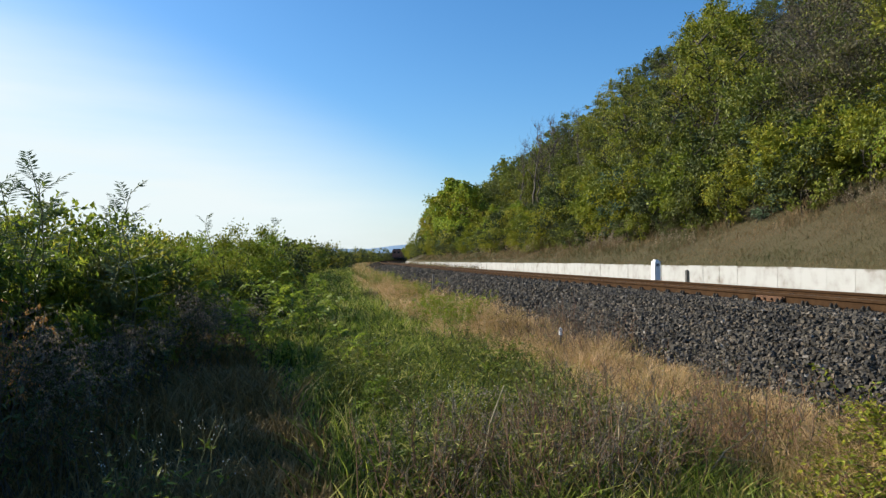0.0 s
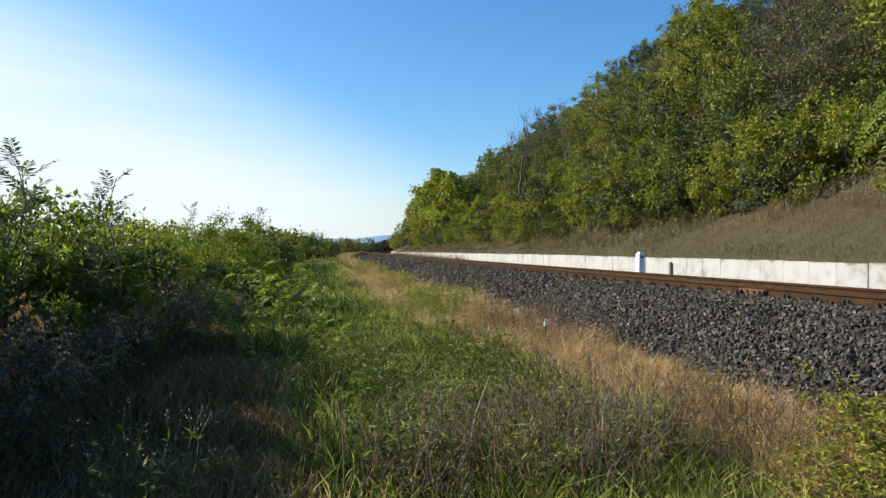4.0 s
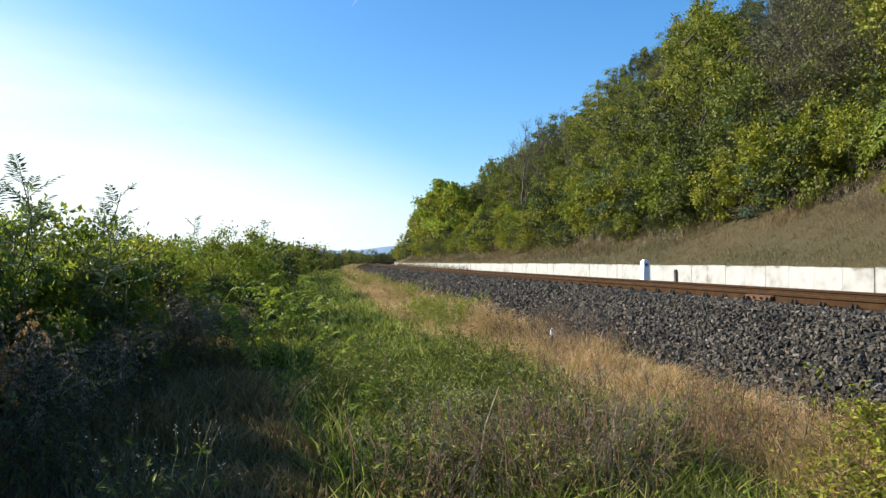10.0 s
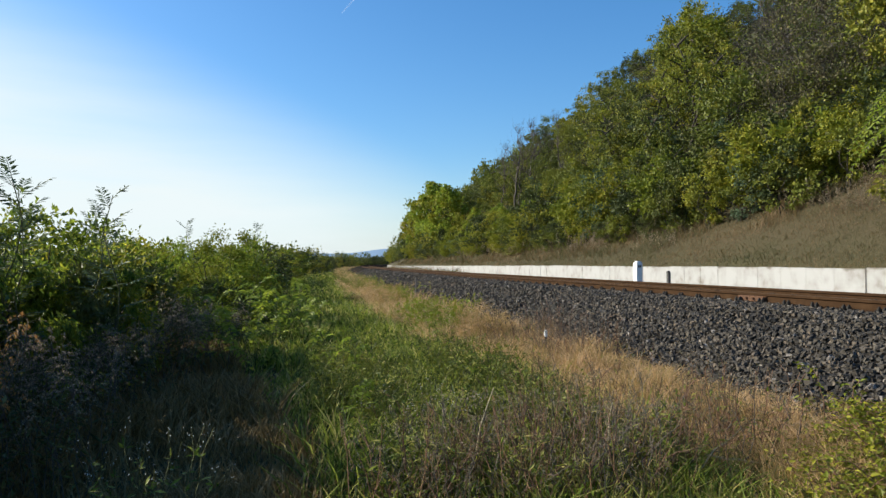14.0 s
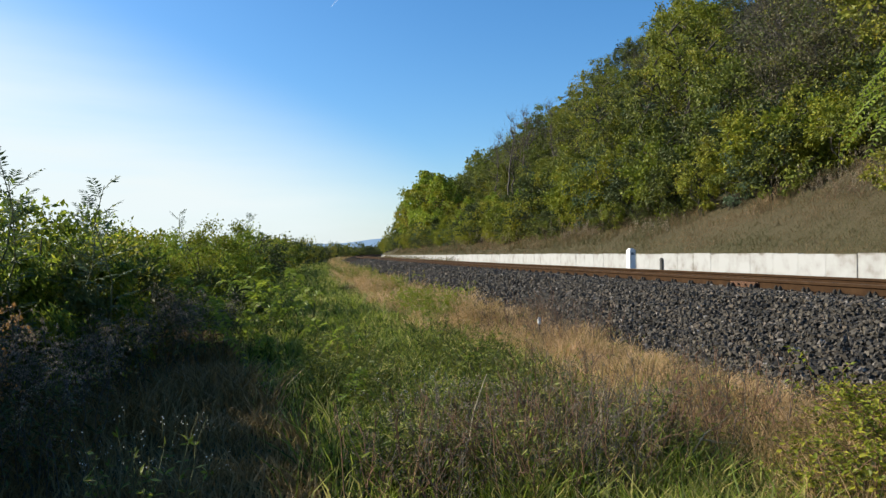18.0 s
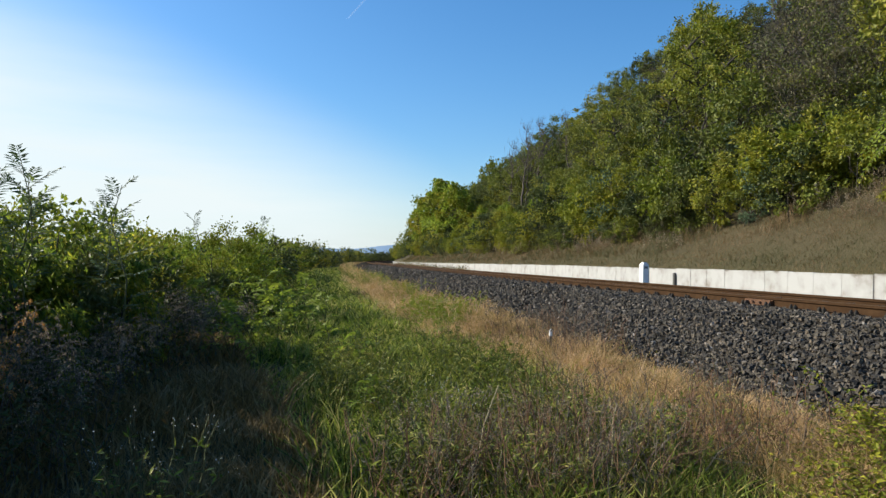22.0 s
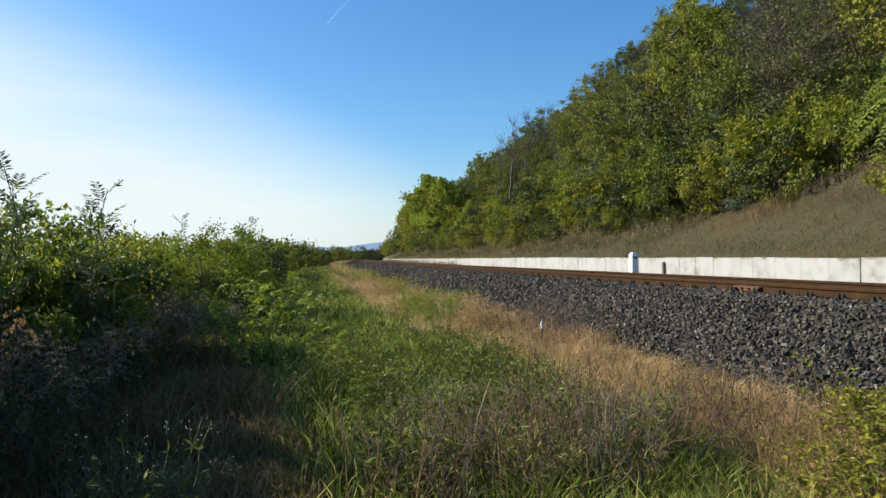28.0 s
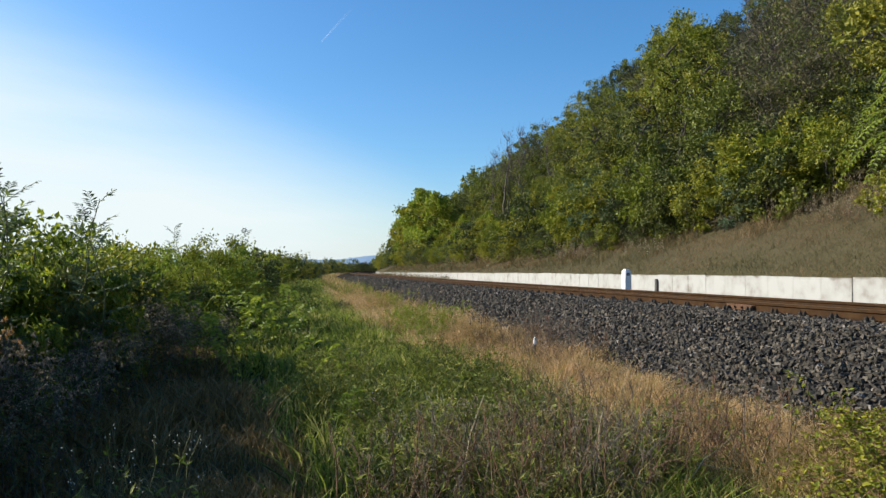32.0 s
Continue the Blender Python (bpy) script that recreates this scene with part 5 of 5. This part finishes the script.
def build_herbs():
    rng = random.Random(21)
    r = rng.uniform
    gold = goldenrod("goldenrod", 51, 8, 1.1, 0.42, L_GREY, "faded grey-brown goldenrod clump in the hedge shade")
    spots = [(np.interp(v, (4.3, 8, 11.5), (-1.95, -1.5, -0.95)) + r(-0.45, 0.3), v) for v in (r(4.3, 11.5) for _ in range(24))]
    strew(gold, spots, "faded goldenrod", 1, 0.75, 1.08)
    orange = goldenrod("withered_goldenrod", 52, 9, 1.2, 0.26, L_ORANGE, "withered orange goldenrod beside the hedge", 0.018)
    strew(orange, [(-1.66, 4.9), (-1.85, 5.2)], "withered goldenrod", 2, 0.95, 1.05)
    tufts = [(u + rng.gauss(0, 0.13), y + rng.gauss(0, 0.13)) for u, y in ((0.95, 4.5), (1.15, 4.9), (1.75, 4.5), (1.9, 5.0), (2.5, 4.7), (2.75, 5.3), (1.45, 4.25), (3.2, 4.6), (2.1, 4.2), (3.1, 5.2), (0.7, 4.3), (2.6, 6.2), (3.4, 5.6), (3.5, 4.9)) for _ in range(4)]
    red = herb("dry_knapweed", 53, 5, 0.66, 0.34, M_RED_STEM, L_OLIVE, "dry reddish knapweed stalks in the grass", 0.018, 6, G_GREEN, 4, 0.06, 0.5, 0.018, side=2)
    strew(red, tufts + [(r(2.2, 4.1), r(7.5, 11.5)) for _ in range(12)], "dry knapweed", 3, 0.7, 1.15)
    brown = herb("dead_yarrow", 60, 9, 0.6, 0.36, M_TWIG, L_GREY, "dead pale brown yarrow stalks in the grass", 0.022, 9, None, 0, 0.06, 0.1, 0.016, side=2)
    strew(brown, [(r(0.8, 3.0), r(4.1, 5.4)) for _ in range(22)] + [(r(3.2, 4.4), r(7, 12)) for _ in range(8)], "dead yarrow", 14, 0.7, 1.15)
    aster = herb("white_aster", 54, 7, 0.66, 0.3, M_GREEN_STEM, M_PETAL, "small white asters flowering in the grass", 0.035, 5, G_GREEN, 9, 0.06, 0.12, 0.011)
    strew(aster, [(1.1, 5.6), (1.0, 5.4), (1.22, 5.8), (1.05, 5.75), (0.9, 5.6), (1.15, 5.3)] + [(r(-1.3, 0.0), r(4.2, 4.7)) for _ in range(4)], "white asters", 4, 0.7, 1.1)
    green = herb("nettle_clump", 55, 12, 0.5, 0.34, M_GREEN_STEM, L_MID, "leafy green herb clump in the grass", 0.05, 14, L_MID, 18, 0.075, 0.4, 0.03)
    strew(green, [(r(0.6, 2.6), r(4.4, 11)) for _ in range(50)], "green herbs", 5, 0.6, 1.1)
    weed = herb("yellow_weed", 56, 16, 0.75, 0.5, M_STRAW, L_YELLOW, "yellow-green tall weeds by the ballast", 0.05, 22, L_SHOOT, 12, 0.13, 0.35, 0.04)
    strew(weed, [(r(2.85, 3.4), r(14.2, 17.0)) for _ in range(7)] + [(r(3.2, 4.0), r(16, 26)) for _ in range(3)] + [(r(3.2, 4.4), r(28, 44)) for _ in range(6)], "yellow weeds", 6, 0.75, 1.1)
    plume = herb("reed_grass", 57, 12, 0.9, 0.4, M_STRAW, G_DRY, "pale dry reed grass with feathery plumes", 0.01, 34, G_DRY, 12, 0.38, 0.2, 0.035, 0.055, 0.3)
    strew(plume, [(r(3.2, 3.8), r(12.4, 14.2)) for _ in range(6)] + [(r(3.0, 3.8), r(12.5, 17)) for _ in range(4)] + [(r(2.9, 4.1), r(19, 42)) for _ in range(20)], "dry reed grass", 7, 0.5, 0.75)
    teasel = herb("teasel", 59, 5, 0.78, 0.3, M_RED_STEM, M_BARK, "dry teasel stalks with dark seed heads", 0.008, 8, None, 0, 0.05, 0.05, 0.024)
    mug = herb("dry_mugwort", 62, 9, 0.72, 0.32, M_RED_STEM, L_OLIVE, "upright dry brown mugwort stalks by the ballast", 0.012, 22, None, 0, 0.05, 0.45, 0.013, side=1)
    strew(mug, [(r(3.7, 4.9), r(9.5, 13.5)) for _ in range(12)] + [(r(0.8, 3.3), r(4.2, 5.6)) for _ in range(16)], "dry mugwort", 15, 0.65, 1.0)
    strew(teasel, [(r(3.3, 4.5), r(8.8, 13)) for _ in range(14)], "dry teasels", 9, 0.6, 1.0)
    leafy = herb("willowherb", 61, 5, 0.5, 0.22, M_GREEN_STEM, G_GREEN, "leafy green willowherb stalks in the grass", 0.03, 10, G_GREEN, 34, 0.09, 0.3, 0.04, 0.17, 0.3)
    strew(leafy, [(r(0.6, 2.6), r(4.1, 6.8)) for _ in range(46)] + [(r(0.2, 2.9), r(7, 13)) for _ in range(44)], "leafy stalks", 11, 0.6, 1.15)
    for k, (a, b) in enumerate((((0.98, 4.35, 0.0), (1.42, 4.9, 0.74)), ((2.2, 4.1, 0.1), (3.2, 4.7, 0.42)), ((2.9, 3.9, 0.15), (3.9, 4.5, 0.4)), ((1.3, 4.6, 0.25), (1.75, 4.8, 0.42)), ((1.9, 4.2, 0.0), (2.3, 4.9, 0.6)), ((3.05, 3.85, 0.18), (3.98, 4.2, 0.31)), ((3.3, 3.9, 0.2), (3.7, 4.2, 0.34)), ((2.8, 4.5, 0.3), (3.2, 4.4, 0.24)))):
        tw = Twigs()
        tw.add(wander(np.random.default_rng(90 + k), a, b, 7, 0.015), 0.007, 0.004, 6)
        tagged(part("dead_stalk", tw.mesh("dead_stalk", M_STRAW)), "pale leaning dead stalk in the grass", "dead stalk", "dead stalks")
    bank = herb("purple_herb", 58, 14, 0.8, 0.7, M_RED_STEM, L_GREY, "dry purplish herbs on the grassy bank", 0.06, 26, None, 0, 0.05, 0.5, 0.05)
    strew(bank, [(r(16.5, 19.5), r(14, 20)) for _ in range(18)] + [(r(14.8, 16.4), r(24, 70)) for _ in range(26)], "dry bank herbs", 8, 0.6, 1.1)


build_herbs()


# ---- grass ----
def build_grass():
    rng = np.random.default_rng(77)
    u, y = scatter(rng, 104000, -1.3, 4.1, 3.0, 110)
    keep = u > np.interp(y, (3, 6, 10, 14), (0.5, 0.35, -0.25, -1.2)) + rng.normal(0, 0.25, len(u))
    green_to = np.interp(y, (3, 5, 8, 14, 30, 60), (2.8, 2.95, 2.9, 2.6, 2.6, 3.2)) + 0.2 * np.sin(y * 1.7)
    keep &= u < green_to + rng.normal(0, 0.22, len(u))
    patch = np.array([noise.noise(Vector((a * 2.6, b * 2.6, 9.0))) + 0.6 * noise.noise(Vector((a * 6.5, b * 6.5, 5.0))) for a, b in zip(u, y)])
    keep &= patch + rng.normal(0, 0.18, len(u)) > -0.16
    u, y = u[keep], y[keep]
    blades("path_grass", u, y, 0.28, 0.009 + 0.0008 * y, G_GREEN, "green meadow grass on the footpath", "grass", seed=1)
    u, y = rng.uniform(-1.2, 2.6, 9000), rng.uniform(-6, 3.0, 9000)
    blades("trodden_grass", u, y, 0.14, 0.009, G_GREEN, "short trodden grass on the footpath", "grass", seed=15)
    u, y = rng.uniform(2.6, 4.8, 9000), rng.uniform(-6, 3.2, 9000)
    blades("near_verge_grass", u, y, 0.25, 0.006, G_DRY, "dry straw-coloured grass beside the ballast", "grass", seed=16, lean=0.48)
    u, y = scatter(rng, 350, 0.4, 3.2, 3.6, 10)
    blades("dry_blades", u, y, 0.36, 0.006, G_DRY, "scattered dry straw among the green grass", "grass", seed=9, lean=0.3)
    u, y = scatter(rng, 30000, -3.6, 0.5, 2.8, 16)
    keep = u < np.interp(y, (3, 6, 10, 14), (0.4, 0.25, -0.5, -1.0))
    u, y = u[keep], y[keep]
    blades("shade_grass", u, y, np.interp(y, (4.5, 8), (0.17, 0.34)), 0.009 + 0.0006 * y, G_SHADE, "long grass in the hedge shade, its colour warmed for the shade", "grass", seed=2)
    u, y = scatter(rng, 108000, 1.9, 4.95, 3.0, 60)
    keep = rng.uniform(0, 1, len(u)) < np.clip((u - np.interp(y, (3, 5, 8, 14, 30, 60), (2.45, 2.55, 2.6, 2.3, 2.2, 2.8)) - 0.2 * np.sin(y * 1.7)) / 0.7, 0, 1)
    patch = np.array([noise.noise(Vector((a * 3.0, b * 3.0, 2.0))) + 0.5 * noise.noise(Vector((a * 8.0, b * 8.0, 3.0))) for a, b in zip(u, y)])
    keep &= (patch + rng.normal(0, 0.2, len(u)) > -0.18) | (y > 16)
    u, y = u[keep], y[keep]
    blades("verge_grass", u, y, 0.29 * np.clip((5.1 - u) / 1.4, 0.35, 1), 0.0035 + 0.00055 * y, G_DRY, "dry straw-coloured grass on the verge", "grass", seed=3, lean=0.48)
    u, y = scatter(rng, 15000, 4.1, 5.75, 7.6, 34)
    toe = np.interp(y, (7.6, 9.3, 12, 20, 34), (4.65, 4.92, 4.98, 5.1, 5.0))
    keep = rng.uniform(0, 1, len(u)) < np.clip((toe - u) / 0.45, 0, 1)
    u, y = u[keep], y[keep]
    blades("toe_grass", u, y, 0.23, 0.0035 + 0.0005 * y, G_DRY, "dry straw-coloured grass creeping up the ballast foot", "grass", seed=18, lean=0.4, z0=np.maximum(bed_z(u) - ground_z(u, y), 0) - 0.03)
    u, y = scatter(rng, 118000, 13.3, 20.5, 12.0, 130)
    keep = u < np.array([edge_u(v) + 1.2 for v in y])
    u, y = u[keep], y[keep]
    blades("bank_grass", u, y, 0.12, 0.0035 + 0.0003 * y, G_BANK, "short dry grass on the bank above the wall", "grass", seed=4, lean=0.5, curl=0.25)
    u, y = scatter(rng, 16000, -1.3, 0.9, 14.0, 120)
    u += np.array([edge_u(v) for v in y])
    keep = np.array([noise.noise(Vector((a * 0.5, b * 0.3, 6.0))) for a, b in zip(u, y)]) > -0.1
    u, y = u[keep], y[keep]
    blades("wood_edge_grass", u, y, 0.36, 0.004 + 0.0004 * y, G_BANK, "tall pale dry grass along the foot of the wood", "grass", seed=17, lean=0.35)
    u, y = scatter(rng, 4500, 2.1, 4.2, 3.6, 18)
    keep = np.array([noise.noise(Vector((a * 0.9, b * 0.7, 4.0))) for a, b in zip(u, y)]) > -0.08
    u, y = u[keep], y[keep]
    blades("olive_grass", u, y, 0.27, 0.0055, G_OLIVE, "olive-green grass tufts on the verge", "grass", seed=10)
    u, y = scatter(rng, 4200, 3.0, 4.5, 36.0, 150)
    blades("far_weeds", u, y, 0.55, 0.03 + 0.0005 * y, G_OLIVE, "yellow-green weeds along the far ballast foot", "grass", seed=11, lean=0.25)
    u, y = scatter(rng, 5000, 11.5, 12.9, 9.0, 120)
    blades("ditch_grass", u, y, 0.25, 0.01 + 0.001 * y, G_BANK, "sparse dry grass in the ditch", "grass", seed=5)
    u, y = scatter(rng, 2600, 11.7, 12.95, 55.0, 130)
    blades("wall_foot_weeds", u, y, 0.75, 0.03, G_BANK, "brown weeds standing before the far wall", "grass", seed=12, lean=0.25)
    u, y = scatter(rng, 8000, 3.2, 4.5, 45.0, 330)
    blades("far_verge_grass", u, y, 0.55, 0.03 + 0.0005 * y, G_DRY, "pale tall grass along the far verge", "grass", seed=6, lean=0.2)


build_grass()


# ---- the departing goods train ----
M_TRED = surface("faded_red_paint", [(0.15, 0.06, 0.045), (0.2, 0.085, 0.065), (0.26, 0.12, 0.09)], 1.2, 0.7, bump=0)
M_TGREY = surface("dark_grey_paint", [(0.03, 0.03, 0.033), (0.07, 0.065, 0.065)], 1.5, 0.7, bump=0)
M_TGLASS = surface("dark_glass", [(0.01, 0.012, 0.014), (0.02, 0.022, 0.025)], 3, 0.1, bump=0)


def build_wagon(name, length, paint, label):
    w = tagged(new(name), label, "train")
    part("body", box(-1.45, -length / 2, 1.15, 1.45, length / 2, 3.75, bevel=0.12), paint, w)
    bm = bmesh.new()
    add_box(bm, -1.3, -length / 2 + 0.1, 3.72, 1.3, length / 2 - 0.1, 4.05, 0.14)
    part("roof", bm, M_TGREY, w)
    part("underframe", box(-1.25, -length / 2 + 0.3, 0.85, 1.25, length / 2 - 0.3, 1.2, bevel=0.03), M_TGREY, w)
    for s in (-1, 1):
        part("window", box(s * 0.7 - 0.42, -length / 2 - 0.02, 2.5, s * 0.7 + 0.42, -length / 2 + 0.02, 3.2, bevel=0.01), M_TGLASS, w)
        bm = bmesh.new()
        add_tube(bm, 0.22, 0.22, (s * 0.87, -length / 2 - 0.5, 1.05), (s * 0.87, -length / 2 + 0.1, 1.05), 12)
        part("buffer", bm, M_TGREY, w)
        bogie = part("bogie", box(-0.95, s * length * 0.32 - 1.2, 0.35, 0.95, s * length * 0.32 + 1.2, 0.8, bevel=0.04), M_TGREY, w)
        for q in (-0.9, 0.9):
            bm = bmesh.new()
            add_tube(bm, 0.46, 0.46, (-0.82, s * length * 0.32 + q, 0.46), (-0.68, s * length * 0.32 + q, 0.46), 20)
            add_tube(bm, 0.46, 0.46, (0.68, s * length * 0.32 + q, 0.46), (0.82, s * length * 0.32 + q, 0.46), 20)
            add_tube(bm, 0.08, 0.08, (-0.7, s * length * 0.32 + q, 0.46), (0.7, s * length * 0.32 + q, 0.46), 10)
            part("wheelset", bm, M_CLIP, bogie)
    return w


TRAIN = [(build_wagon("locomotive", 15.0, M_TRED, "faded red locomotive at the end of the train"), 7.5),
         (build_wagon("freight_wagon", 14.0, M_TGREY, "dark grey goods wagon in the departing train"), 23.5),
         (build_wagon("freight_wagon", 14.0, M_TGREY, "dark grey goods wagon in the departing train"), 39.0)]


# ---- aircraft trail ----
def build_trail():
    m, n, l, b = material("ice_trail")
    b.inputs["Base Color"].default_value = (0.95, 0.95, 0.95, 1)
    b.inputs["Roughness"].default_value = 1.0
    tc = n.new("ShaderNodeTexCoord")
    sp = n.new("ShaderNodeSeparateXYZ")
    l.new(tc.outputs["Generated"], sp.inputs[0])
    r = ramp(n, [(0.0, (0.06, 0.06, 0.06)), (0.3, (0.045, 0.045, 0.045)), (1.0, (0.0, 0.0, 0.0))])
    l.new(sp.outputs["X"], r.inputs[0])
    tr = n.new("ShaderNodeBsdfTransparent")
    ms = n.new("ShaderNodeMixShader")
    l.new(r.outputs[0], ms.inputs[0])
    l.new(tr.outputs[0], ms.inputs[1])
    ice = n.new("ShaderNodeMixShader")
    ice.inputs[0].default_value = 0.75
    tl = n.new("ShaderNodeBsdfTranslucent")
    tl.inputs["Color"].default_value = (0.95, 0.95, 0.95, 1)
    l.new(b.outputs[0], ice.inputs[1])
    l.new(tl.outputs[0], ice.inputs[2])
    l.new(ice.outputs[0], ms.inputs[2])
    l.new(ms.outputs[0], n["Material Output"].inputs[0])
    tw = Twigs()
    rng = np.random.default_rng(9)
    p = np.stack([np.linspace(0, 250, 26), rng.normal(0, 0.15, 26), rng.normal(0, 0.15, 26)], 1)
    tw.add(p, 3.2, 6.5, 10)
    ob = tagged(part("contrail", tw.mesh("contrail", m)), "thin white condensation trail in the blue sky", "contrail")
    return ob


TRAIL = build_trail()


def sky_point(az, el, d):
    a, e = radians(az), radians(el)
    return Vector((math.sin(a) * math.cos(e), math.cos(a) * math.cos(e), math.sin(e))) * d


def motions():
    for wagon, ahead in TRAIN:
        rows = []
        for t in (0, 4, 8, 12, 16, 20, 24, 28, 32):
            y = 255 + 5.4 * t + ahead
            rows.append((t, pose(bx(C_LINE, y), y, RAIL_TOP, 0, 0, -math.degrees(math.atan(y / RADIUS)))))
        walk(wagon, rows)
    rows = []
    for t in (0, 8, 16, 24, 32):
        h = sky_point(5.125 - 0.045 * t, 19.97 - 0.0902 * t, 4200)
        d = sky_point(7.35 - 0.045 * t, 22.32 - 0.0902 * t, 4200) - h
        rows.append((t, Matrix.Translation(h) @ d.to_track_quat("X", "Z").to_matrix().to_4x4()))
    walk(TRAIL, rows)


motions()
